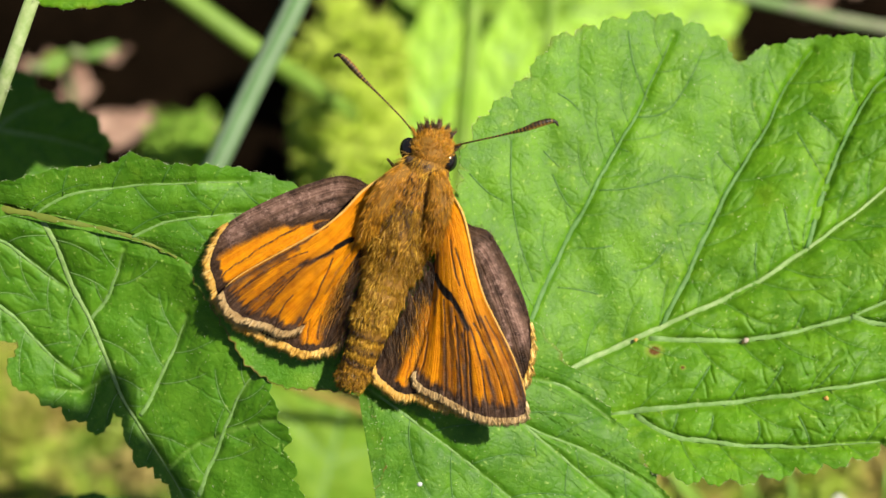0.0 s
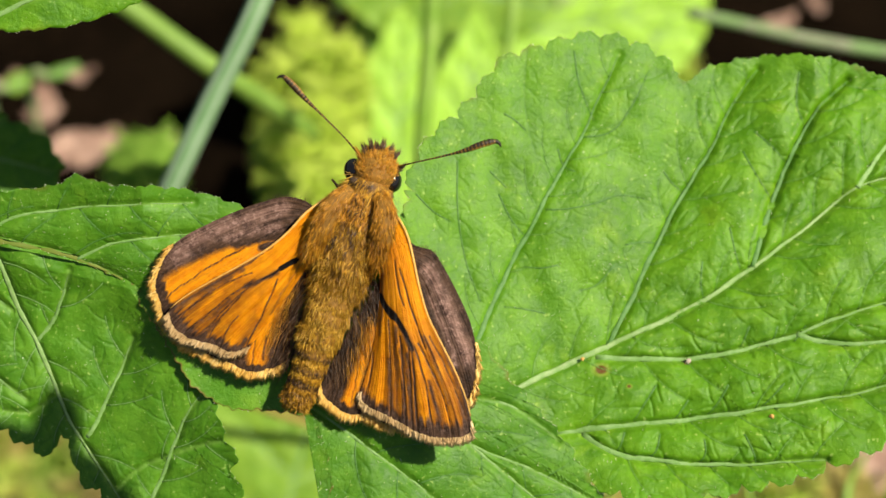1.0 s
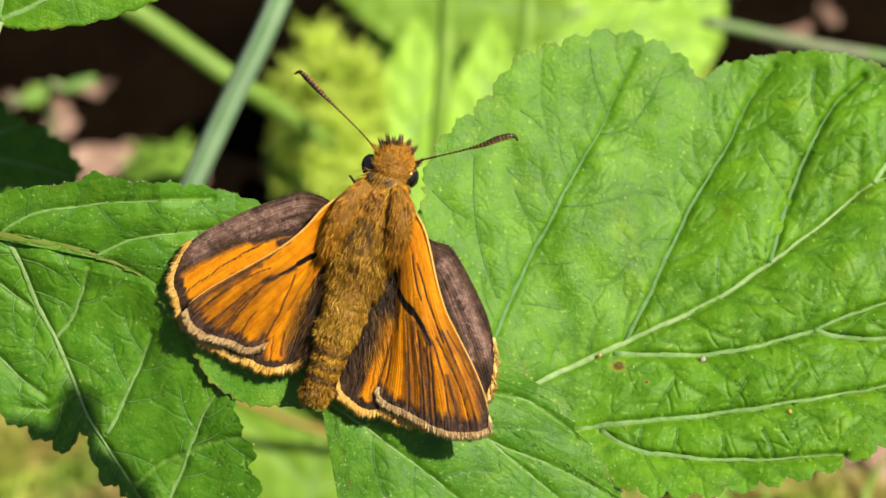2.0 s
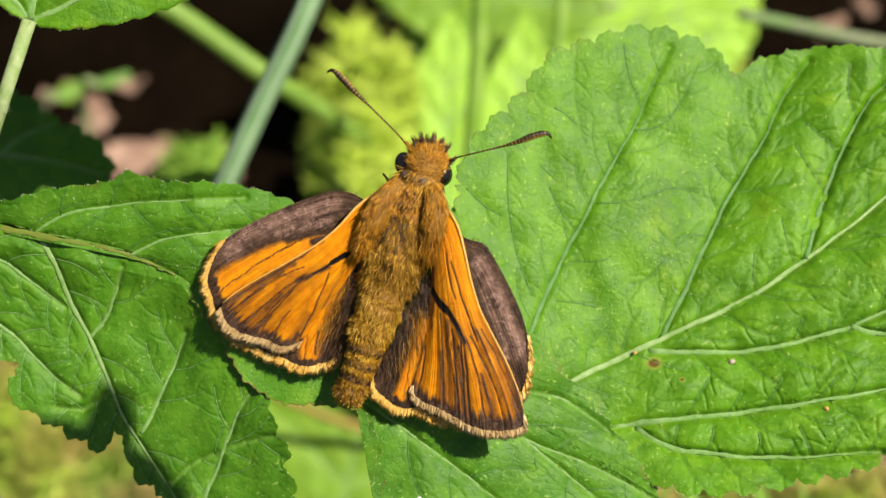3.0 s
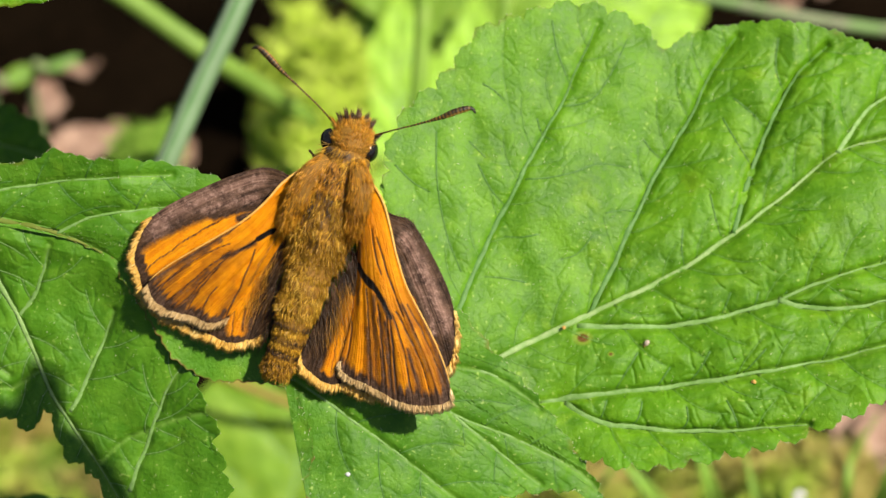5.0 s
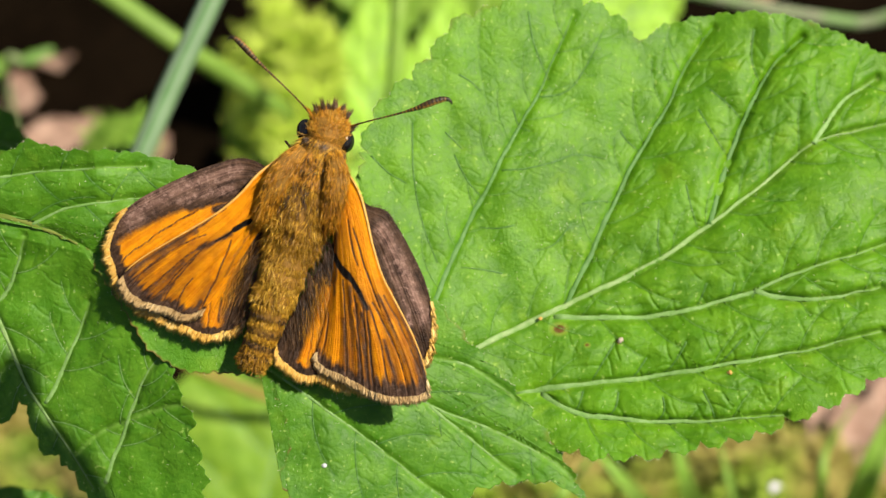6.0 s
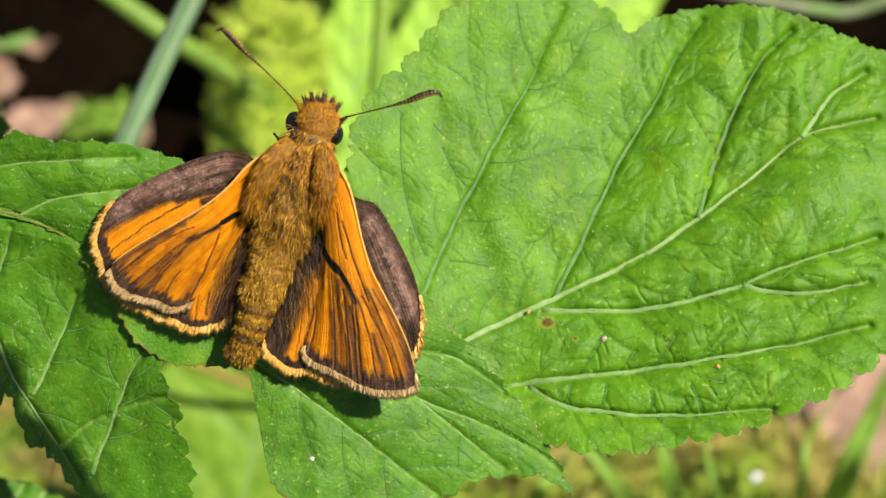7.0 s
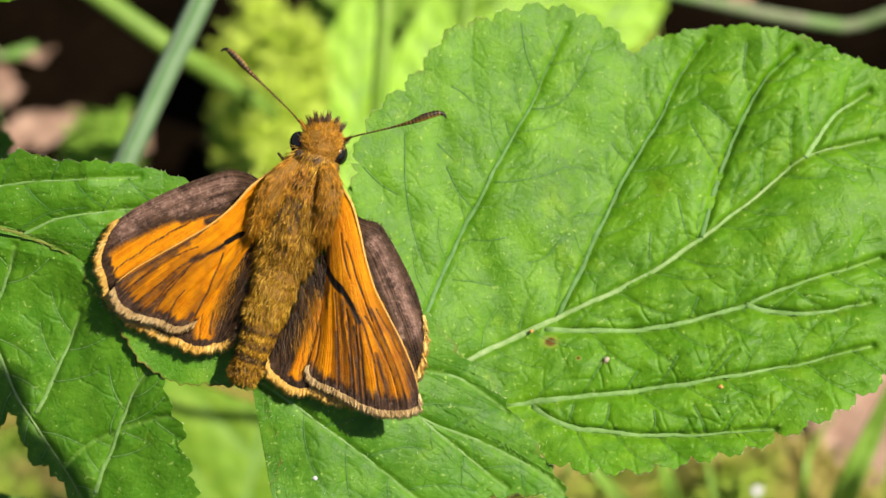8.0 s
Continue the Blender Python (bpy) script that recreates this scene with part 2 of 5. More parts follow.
    return np.stack([np.interp(w, s, q[:, j]) for j in range(q.shape[1])], 1)


def thing(name, base, label, category, group="", kind=""):
    ob = new(name)
    ob.matrix_world = TILT @ Matrix.Translation(Vector(base) * MM)
    ob["base_x"], ob["base_y"], ob["base_z"] = base
    return tagged(ob, label, category, group, kind)


def origin_of(ob):
    while ob.parent:
        ob = ob.parent
    return np.array((ob["base_x"], ob["base_y"], ob["base_z"]))


def part(name, verts, faces, material, parent, label="", attrs=None, smooth=True, kind=""):
    """One mesh under a thing; verts in millimetres of the tilted axes."""
    me = bpy.data.meshes.new(name)
    v = (np.asarray(verts, float) - origin_of(parent)) * MM
    if isinstance(faces, np.ndarray):
        k = faces.shape[1]
        me.vertices.add(len(v))
        me.vertices.foreach_set("co", v.astype(np.float32).ravel())
        me.loops.add(faces.size)
        me.loops.foreach_set("vertex_index", faces.astype(np.int32).ravel())
        me.polygons.add(len(faces))
        me.polygons.foreach_set("loop_start", np.arange(0, faces.size, k, dtype=np.int32))
        me.update(calc_edges=True)
    else:
        me.from_pydata(v.tolist(), [], [list(map(int, f)) for f in faces])
    me.materials.append(material)
    for key, values in (attrs or {}).items():
        a = me.attributes.new(key, "FLOAT", "POINT")
        a.data.foreach_set("value", np.asarray(values, np.float32))
    if smooth:
        me.polygons.foreach_set("use_smooth", [True] * len(me.polygons))
    me.update()
    ob = new(name, me)
    ob.parent = parent
    return tagged(ob, label, kind=kind)


def tube(pts, radii, sides=10, flat=1.0, caps=True):
    """A tapered tube along pts; flat squeezes it along z."""
    p = np.asarray(pts, float)
    r = np.broadcast_to(np.asarray(radii, float), len(p))
    t = np.gradient(p, axis=0)
    t /= np.linalg.norm(t, axis=1, keepdims=True) + 1e-12
    up = np.array((0.0, 0.0, 1.0)) if abs(t[:, 2]).mean() < 0.8 else np.array((0.0, 1.0, 0.0))
    sd = np.cross(t, up)
    sd /= np.linalg.norm(sd, axis=1, keepdims=True) + 1e-12
    nr = np.cross(sd, t)
    a = np.linspace(0, 2 * np.pi, sides, endpoint=False)
    v = (p[:, None] + r[:, None, None] * (np.cos(a)[None, :, None] * sd[:, None] + flat * np.sin(a)[None, :, None] * nr[:, None])).reshape(-1, 3)
    f = [(i * sides + j, i * sides + (j + 1) % sides, (i + 1) * sides + (j + 1) % sides, (i + 1) * sides + j)
         for i in range(len(p) - 1) for j in range(sides)]
    if caps:
        f.append(tuple(range(sides - 1, -1, -1)))
        f.append(tuple(range((len(p) - 1) * sides, len(p) * sides)))
    return v, f


def join(pieces):
    vs, fs, n = [], [], 0
    for v, f in pieces:
        vs.append(np.asarray(v, float))
        fs += [tuple(i + n for i in q) for q in f]
        n += len(v)
    return np.concatenate(vs), fs


def field(x, y, per, seed=0):
    """Smooth noise over the plane from a few crossed waves."""
    rng = np.random.RandomState(seed)
    z = np.zeros_like(x)
    for k in range(9):
        a, ph, fr = rng.uniform(0, 2 * np.pi), rng.uniform(0, 2 * np.pi), rng.uniform(0.5, 1.7) / per
        z += np.sin(2 * np.pi * fr * (x * np.cos(a) + y * np.sin(a)) + ph)
    return z / 4.5


def smooth(a, b, x):
    t = np.clip((x - a) / (b - a), 0, 1)
    return t * t * (3 - 2 * t)


def near(xy, line, best=None, reach=None):
    """Distance of points to a polyline; reach limits the search to its neighbourhood."""
    best = np.full(len(xy), 9.0) if best is None else best
    pick = np.arange(len(xy))
    if reach:
        lo, hi = line.min(0) - reach, line.max(0) + reach
        pick = np.nonzero(((xy >= lo) & (xy <= hi)).all(1))[0]
        if not len(pick):
            return best
    p = xy[pick]
    d2 = best[pick] ** 2
    for a, b in zip(line[:-1], line[1:]):
        d = b - a
        w = p - a
        t = np.clip(w @ d / (d @ d + 1e-12), 0, 1)
        d2 = np.minimum(d2, ((w - t[:, None] * d) ** 2).sum(1))
    best[pick] = np.sqrt(d2)
    return best


def nearest(xy, lines, reach):
    best = np.full(len(xy), 9.0)
    for l in lines:
        near(xy, l, best, reach)
    return best


def inside(p, ring):
    """Which points lie within a closed outline."""
    a, b = ring, np.roll(ring, -1, 0)
    up = (a[None, :, 1] > p[:, None, 1]) != (b[None, :, 1] > p[:, None, 1])
    x = a[None, :, 0] + (p[:, None, 1] - a[None, :, 1]) / (b[None, :, 1] - a[None, :, 1] + 1e-12) * (b - a)[None, :, 0]
    return (up & (p[:, None, 0] < x)).sum(1) % 2 == 1


def side_veins(mains, rng, step, length, block=()):
    """Small veins that leave the large ones on both sides and end where they meet another vein."""
    out = []
    own = [spline(l, 60) for l in mains]
    other = [np.concatenate([o for k, o in enumerate(own) if k != i] + list(block) + [np.full((1, 2), 999.0)]) for i in range(len(own))] if len(own) < 40 else None
    made = np.empty((0, 2))
    for i, line in enumerate(mains):
        s = np.r_[0, np.cumsum(np.linalg.norm(np.diff(line, axis=0), axis=1))]
        side = 1
        w = step * 0.6
        while w < s[-1] - 0.4:
            k = min(np.searchsorted(s, w), len(line) - 1)
            p = line[k]
            d = line[k] - line[max(k - 1, 0)]
            ang = math.atan2(d[1], d[0]) + side * radians(rng.uniform(56, 66))
            run = length * rng.uniform(0.8, 1.1)
            pts = [p]
            for n in range(9):
                ang -= side * radians(rng.uniform(0, 8))
                p = p + run / 9 * np.array((math.cos(ang), math.sin(ang)))
                pts.append(p)
                if other is not None and n > 0:
                    if np.abs(other[i] - p).sum(1).min() < 0.32 or (len(made) and np.abs(made - p).sum(1).min() < 0.32):
                        break
            pts = np.array(pts)
            if len(pts) > 3:
                out.append(pts)
                if other is not None:
                    made = np.concatenate([made, pts[2:]])
            w += step * rng.uniform(0.46, 0.58)
            side = -side
    return out


def make_leaf(label, outline, centre, mains, height, material, vein_mat, tooth=(0.5, 2.2), rings=64, around=560, seed=1,
              widths=0.16, step=2.2, reach=4.0, quilt=0.2, thick=0.22, petiole=None, name="bramble_leaf", category="leaf",
              group="bramble leaves", ridge=True, pet_r=0.5, spots=(), fine_veins=False, hair=0, rise=0.05, first=1.45, first_mat=None, crenate=False, first_rise=0.15, bare=0, seconds=(), calm=None, dull=(), small_mat=None):
    """A toothed leaf. outline rows: x, y, how much it is toothed. mains: large veins, the midrib first."""
    rng = np.random.RandomState(seed)
    o = spline(outline, around, closed=True)
    xy, w = o[:, :2], np.clip(o[:, 2], 0, 1)
    c = np.array(centre, float)
    d = np.roll(xy, -1, 0) - np.roll(xy, 1, 0)
    nrm = np.stack([d[:, 1], -d[:, 0]], 1)
    nrm /= np.linalg.norm(nrm, axis=1, keepdims=True) + 1e-12
    if ((xy - c) * nrm).sum() < 0:
        nrm = -nrm
    s = np.r_[0, np.cumsum(np.linalg.norm(np.diff(xy, axis=0), axis=1))]
    jig = np.cumsum(0.35 * np.sin(s * 0.9 + seed) + 0.25 * np.sin(s * 2.3)) * (s[-1] / around) * 0.35
    ph = (s + jig) / tooth[1] % 1.0
    saw = np.where(ph < 0.68, (ph / 0.68) ** 0.75, ((1 - ph) / 0.32) ** 0.8)
    if crenate:
        saw = np.abs(np.sin(np.pi * ph)) ** 0.65
    ph2 = (s + jig) / (tooth[1] * 0.37) % 1.0
    saw2 = np.where(ph2 < 0.6, ph2 / 0.6, (1 - ph2) / 0.4)
    wob = 0.10 * np.sin(s * 7.1 + seed) + 0.08 * np.sin(s * 11.7)
    xy = xy + nrm * (w * tooth[0] * (saw - 0.55 + 0.32 * (saw2 - 0.5)) + (1 - w) * wob * 0.8 * (tooth[0] / 0.5))[:, None]
    if crenate:
        # keep the outline in order round the middle, so that no strip of the blade folds over
        d = xy - c
        a = np.unwrap(np.arctan2(d[:, 1], d[:, 0]))
        turn = np.sign(a[-1] - a[0])
        a = turn * np.maximum.accumulate(turn * a)
        a = a + turn * np.arange(around) * 1e-6
        xy = c + np.hypot(d[:, 0], d[:, 1])[:, None] * np.stack([np.cos(a), np.sin(a)], 1)
    r = np.linspace(0, 1, rings + 1)[1:] ** 0.8
    pts = np.concatenate([c[None]] + [c + q * (xy - c) for q in r])
    rim = np.concatenate([[0]] + [max(0.0, (q - 0.975) / 0.025) * (1 + 1.6 * (1 - w)) for q in r])
    dry = np.concatenate([[0]] + [np.clip((q - 0.985) / 0.010, 0, 1) * smooth(0.7, 1.0, 1 - w) for q in r])
    lines = [spline(m, 40) for m in mains]
    for k, l in enumerate(lines):
        t = np.linspace(0, 1, 40)
        d = np.gradient(l, axis=0)
        d /= np.linalg.norm(d, axis=1, keepdims=True)
        l += np.stack([-d[:, 1], d[:, 0]], 1) * (0.05 * np.sin(t * 9 + k * 2.1) + 0.022 * np.sin(t * 23 + k))[:, None] * smooth(0, 0.2, t)[:, None] * (widths / 0.13)
    given = [spline(m, 40) for m in seconds]
    small = given + side_veins(lines, rng, step, reach, given)
    dm = nearest(pts, lines, 4.0)
    ds = nearest(pts, small, 1.2)
    tiny = side_veins(small, rng, 1.3, 1.4) if fine_veins else []
    dt = nearest(pts, [l[::2] for l in tiny], 0.7)

    def relief(p, d_main, d_small, d_tiny):
        z = height(p[:, 0], p[:, 1])
        k = quilt * (calm(p[:, 0], p[:, 1]) if calm else 1.0)
        z = z + 0.75 * k * (1 - np.exp(-(d_main / 1.2) ** 2)) - 0.80 * k * np.exp(-(d_main / 0.24) ** 2) - 0.15 * k * np.exp(-(d_small / 0.15) ** 2) + 0.35 * k * (1 - np.exp(-(d_small / 0.8) ** 2)) - 0.13 * k * np.exp(-(d_tiny / 0.08) ** 2)
        return z + 0.10 * field(p[:, 0], p[:, 1], 3.2, seed) + 0.25 * field(p[:, 0], p[:, 1], 11.0, seed + 3)

    top = np.c_[pts, relief(pts, dm, ds, dt)]
    pale = nearest(pts, [l for k, l in enumerate(lines) if k not in dull], 4.0)
    vein = 0.6 * np.exp(-(pale / (widths * 1.4)) ** 2)
    # mask of the groove shade painted along small and tiny veins
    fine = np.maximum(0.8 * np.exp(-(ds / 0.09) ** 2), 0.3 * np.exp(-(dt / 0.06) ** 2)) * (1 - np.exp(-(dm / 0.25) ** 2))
    spot = np.zeros(len(pts))
    for sx, sy, sr in spots:
        spot = np.maximum(spot, np.clip(1.15 - np.hypot((pts[:, 0] - sx) / 1.4, pts[:, 1] - sy) / sr * 0.5, 0, 1))
    n = len(top)
    jj = np.arange(around)
    j2 = (jj + 1) % around

    def band(a, b, flip=False):
        q = np.stack([a + jj, b + jj, b + j2, a + j2], 1)
        return q[:, ::-1] if flip else q

    def fan(a, flip=False):
        # thin quads round the middle point, joined in pairs
        q = np.stack([np.full(around // 2, a), a + 1 + jj[::2], a + 1 + jj[1::2], a + 1 + j2[1::2]], 1)
        return q[:, ::-1] if flip else q

    f = [fan(0)] + [band(1 + i * around, 1 + (i + 1) * around) for i in range(rings - 1)]
    # underside: fewer rings
    keep = sorted(set(range(7, rings, 8)) | {rings - 1})
    under = [top[:1] - (0, 0, thick)] + [top[1 + i * around:1 + (i + 1) * around] - (0, 0, thick * (0.45 if i == rings - 1 else 1)) for i in keep]
    f.append(fan(n, True))
    f += [band(n + 1 + i * around, n + 1 + (i + 1) * around, True) for i in range(len(keep) - 1)]
    f.append(band(1 + (rings - 1) * around, n + 1 + (len(keep) - 1) * around))
    f = np.concatenate(f)
    verts = np.concatenate([top] + under)
    nu = len(verts) - n
    vein = np.r_[vein, np.zeros(nu)]
    rim = np.r_[rim, np.zeros(nu - around), np.ones(around)]
    base = petiole[0] if petiole else (*c, float(height(c[None, 0], c[None, 1])[0]))
    leaf = thing(name, base, label, category, group)
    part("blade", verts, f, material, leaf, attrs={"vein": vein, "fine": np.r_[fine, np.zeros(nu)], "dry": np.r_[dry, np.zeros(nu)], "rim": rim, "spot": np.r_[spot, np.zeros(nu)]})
    if ridge:
        for k, l in enumerate(lines[:len(lines) - bare]):
            dd = np.zeros(len(l))
            dsm = np.full(len(l), 0.3)
            z = relief(l, dd, dsm + 0.6, dsm + 0.6) + (first_rise if k == 0 else rise) * quilt
            rad = (np.linspace(1.35, 0.45, len(l)) * (1 + 0.12 * np.sin(np.arange(len(l)) * 0.9 + 2 * k)) * (1 - 0.62 * smooth(0.55, 1.0, np.linspace(0, 1, len(l))))) * (1 + 0.16 * np.sin(np.arange(len(l)) * 2.7 + k) + 0.10 * np.sin(np.arange(len(l)) * 1.3 + 3 * k)) * widths * (first if k == 0 else 1.0)
            along = np.r_[0, np.cumsum(np.linalg.norm(np.diff(l, axis=0), axis=1))]
            sway = 0.035 * (np.sin(along * 1.9 + 2 * k) + 0.5 * np.sin(along * 4.1 + 5 * k)) * widths / 0.128
            v, q = tube(np.c_[l + np.c_[-sway * 0.5, sway], z - 0.01], rad, 10, 0.26 if first < 2 or k else 0.2)
            part("midrib" if k == 0 else "side_vein", v, q, first_mat if first_mat and k == 0 else VEIN_DULL if k in dull else vein_mat, leaf)
    if fine_veins:
        rods = []
        for m, l in enumerate(small):
            known = m < len(given)
            l = l[::3] if len(l) > 12 else l
            out = np.nonzero(~inside(l, c + 0.975 * (xy - c)))[0]
            l = l[:out[0]] if len(out) else l
            if len(l) < 3:
                continue
            zero = np.full(len(l), 0.0)
            z = relief(l, nearest(l, lines, 4.0), zero, zero + 0.6)
            v, q = tube(np.c_[l, z + 0.028], np.linspace(1.0, 0.4, len(l)) * (0.042 if known else 0.028), 6, 0.5)
            if known:
                part("veinlet", v, q, VEIN_DULL, leaf)
            else:
                rods.append((v, q))
        v, q = join(rods)
        part("vein_network", v, q, small_mat or VEIN_DULL, leaf, kind="stuff")
    if hair:
        k = rng.randint(0, around, hair)
        k = k[rng.rand(hair) < 0.01 + 0.16 * w[k]]
        root = top[1 + (rings - 1) * around + k]
        v, q = hairs(root, np.c_[nrm[k], np.full(len(k), 0.5)] + rng.normal(0, 0.35, (len(k), 3)), rng.uniform(0.05, 0.13, len(k)), 0.016, rng, 0.3)
        k = rng.randint(1, len(top), hair // 5)
        v2, q2 = hairs(top[k], rng.normal(0, 0.6, (len(k), 3)) * (1, 1, 0.3) + (0.2, 0.5, 0.25), rng.uniform(0.07, 0.20, len(k)), 0.013, rng, 0.3)
        v, q = join([(v, q), (v2, q2)])
        part("leaf_hairs", v, q, DOWN, leaf, "short white hairs", kind="stuff")
    if petiole:
        p = spline(petiole, 24)
        v, q = tube(p, np.linspace(pet_r, pet_r * 1.15, len(p)), 12)
        part("petiole", v, q, PETIOLE, leaf, "pale green hairy leaf stalk")
        if hair:
            k = rng.randint(0, len(v), 260)
            d = v[k] - np.repeat(p, 12, 0)[k]
            v, q = hairs(v[k] + rng.normal(0, 0.05, (260, 3)), d + rng.normal(0, 0.1, (260, 3)), rng.uniform(0.15, 0.4, 260), 0.014, rng, 0.3)
            part("stalk_hairs", v, q, DOWN, leaf, "short white hairs", kind="stuff")
    return leaf


def hairs(roots, dirs, lengths, width, rng, bend=0.25):
    """Tapered three-sided hairs, each an island of its own."""
    roots, dirs = np.asarray(roots, float), np.asarray(dirs, float)
    dirs = dirs / (np.linalg.norm(dirs, axis=1, keepdims=True) + 1e-12)
    n = len(roots)
    side = np.cross(dirs, rng.normal(size=(n, 3)))
    side /= np.linalg.norm(side, axis=1, keepdims=True) + 1e-12
    oth = np.cross(dirs, side)
    L = np.asarray(lengths, float)[:, None]
    w = np.broadcast_to(np.asarray(width, float), n)[:, None]
    mid = roots + dirs * L * 0.55 + side * L * bend * 0.12
    tip = roots + dirs * L + side * L * bend * 0.5
    vs = []
    for a in (0, 2.094, 4.189):
        e = math.cos(a) * side + math.sin(a) * oth
        vs.append(roots + e * w)
    for a in (0, 2.094, 4.189):
        e = math.cos(a) * side + math.sin(a) * oth
        vs.append(mid + e * w * 0.7)
    vs.append(tip)
    v = np.stack(vs, 1).reshape(-1, 3)
    f = []
    for i in range(0, 7 * n, 7):
        f += [(i, i + 1, i + 4, i + 3), (i + 1, i + 2, i + 5, i + 4), (i + 2, i, i + 3, i + 5),
              (i + 3, i + 4, i + 6), (i + 4, i + 5, i + 6), (i + 5, i + 3, i + 6)]
    return v, f


# ---- ground ----
def ground_height(x, y):
    return 2.2 * field(x, y, 60, 5) + 0.9 * field(x, y, 17, 6)


def build_ground():
    k = np.linspace(-1, 1, 181)
    a = 150 * k + 60000 * np.sign(k) * np.abs(k) ** 14
    x, y = np.meshgrid(a, a)
    fade = np.exp(-(x * x + y * y) / 900.0 ** 2)
    z = ground_height(x, y) * fade
    n = len(a)
    me = bpy.data.meshes.new("ground")
    v = (np.stack([x, y, z], -1).reshape(-1, 3) * MM).tolist()
    me.from_pydata(v, [], [(j * n + i, j * n + i + 1, (j + 1) * n + i + 1, (j + 1) * n + i) for j in range(n - 1) for i in range(n - 1)])
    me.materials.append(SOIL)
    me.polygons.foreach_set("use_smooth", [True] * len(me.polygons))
    return tagged(new("ground", me), "soil of a woodland floor under the plants, its near-black colour holding the hollow's shade", "ground", kind="structure")


build_ground()


def on_ground(x, y, lift=0.0):
    """A point of the soil under a world place (mm), in the tilted axes."""
    p = TILT.inverted() @ (Vector((x, y, float(ground_height(np.array(x), np.array(y))) + lift)) * MM)
    return tuple(p / MM)


def down_to_soil(p):
    """The soil straight below a point of the tilted axes."""
    q = TILT @ (Vector(p) * MM) / MM
    return on_ground(q.x, q.y, -1.5)


# ---- bramble leaves ----
def fold(x, y):
    return ((x - 12.7) * 14.4 - (y + 4.6) * 7.3) / 16.1


def z_right(x, y):
    return -1.2 - 0.17 * y - 0.075 * (fold(x, y) - np.sqrt(fold(x, y) ** 2 + 1.5)) + 0.08 * (fold(x, y) + np.sqrt(fold(x, y) ** 2 + 1.5)) - 0.012 * np.maximum(0, x - 22) ** 2 - 0.35 * np.exp(-((x - 17 - 0.25 * (y - 8)) / 2.2) ** 2) * np.clip((y + 2) / 8, 0, 1)


def z_perch(x, y):
    rim = -1.0 - 0.24 * (x + 14.5)
    left = np.clip((-9.5 - x) / 4.0, 0, 1)
    return 4.3 - 0.2 * np.maximum(0, x + 1) + left * (0.3 * np.clip(y - rim, 0, 7) - 0.2 * np.exp(-np.clip(y - rim, 0, 9) / 0.9))


def z_low(x, y):
    d = -np.maximum(y + 1.0 + 0.24 * (x + 14.5), (y + 1.0 + 1.43 * (x + 14.5)) / 1.745)
    return 4.0 - 3.5 * (1 - np.exp(-np.clip(d, 0, 40) / 7.0))



def calm_lobe(x, y):
    return 0.42 + 0.78 * smooth(-2.0, 7.0, fold(x, y) + 1.5)


RIGHT_SECONDS = [
    [(8.11, 12.82), (7.91, 10.43), (8.09, 8.66), (8.44, 6.97), (9.19, 5.43)],
    [(6.73, 9.07), (7.39, 8.66), (7.95, 8.12)],
    [(10.9, 12.82), (11.14, 11.11), (11.72, 9.48), (12.04, 8.73)],
    [(9.1, 3.42), (10.49, 3.49), (12.16, 3.85), (13.5, 4.29), (15.32, 4.019)],
    [(6.35, 4.36), (7.1, 2.82), (7.95, 1.82)],
    [(19.42, 11.96), (18.79, 9.748), (19.02, 8.657), (19.44, 7.985)],
    [(24.31, 11.59), (24.1, 9.718), (24.57, 8.285)],
    [(20.85, 6.857), (21.46, 5.614), (22.38, 4.073)],
    [(19.86, 2.343), (20.11, 1.026), (20.42, -0.09958)],
    [(21.55, 8.034), (22.49, 7.188), (23.31, 6.275)],
    [(16.19, 5.699), (16.67, 5.019), (17.25, 4.488)],
    [(18.21, 0.3591), (18.1, -0.9573), (18.32, -2.033)],
    [(15.36, -6.75), (14.73, -7.718), (14.05, -8.816)],
    [(17.17, -7.615), (16.63, -8.412), (16.17, -9.06)],
    [(19.44, -6.729), (18.83, -7.764), (18.17, -8.59)],
    [(22.58, -6.614), (21.91, -7.36), (21.11, -8.195)],
]
RIGHT_MORE = [
    [(3.97, 6.26), (3.96, 3.3), (4.44, 0.36), (5.25, -1.92)],
    [(11.29, 7.72), (12.98, 8), (14.17, 9.349), (15.39, 11.72)],
    [(17.99, -9.84), (18.03, -10.63), (17.63, -11.27)],
    [(15.51, -9.541), (15.25, -10.49), (14.6, -11.13)],
    [(13.51, -9.455), (13.24, -10.19), (12.98, -10.73)],
    [(20.23, -9.507), (20.68, -10.45), (20.88, -11.18)],
    [(24, -3.392), (23.72, -3.878), (23.32, -4.265)],
    [(20.79, -3.4), (20.5, -4.146), (20.26, -4.603)],
    [(22.39, -3.396), (22.24, -3.942), (22.03, -4.339)],
    [(13.09, 0.2), (12.08, -0.9599), (11.08, -1.29)],
    [(9.779, 0.2), (8.789, 0.03), (7.8, 0.1)],
    [(9.019, -2.6), (7.77, -2.34), (6.62, -2.21)],
    [(1.53, 4.36), (2.52, 3.35), (3.52, 2.75)],
    [(5.86, 5.7), (6.36, 5.19), (6.85, 4.69)],
    [(9.88, 7.04), (10.2, 6.03), (10.86, 5.7)],
    [(13.77, 1.36), (14.77, 1.52), (16.08, 1.359)],
]

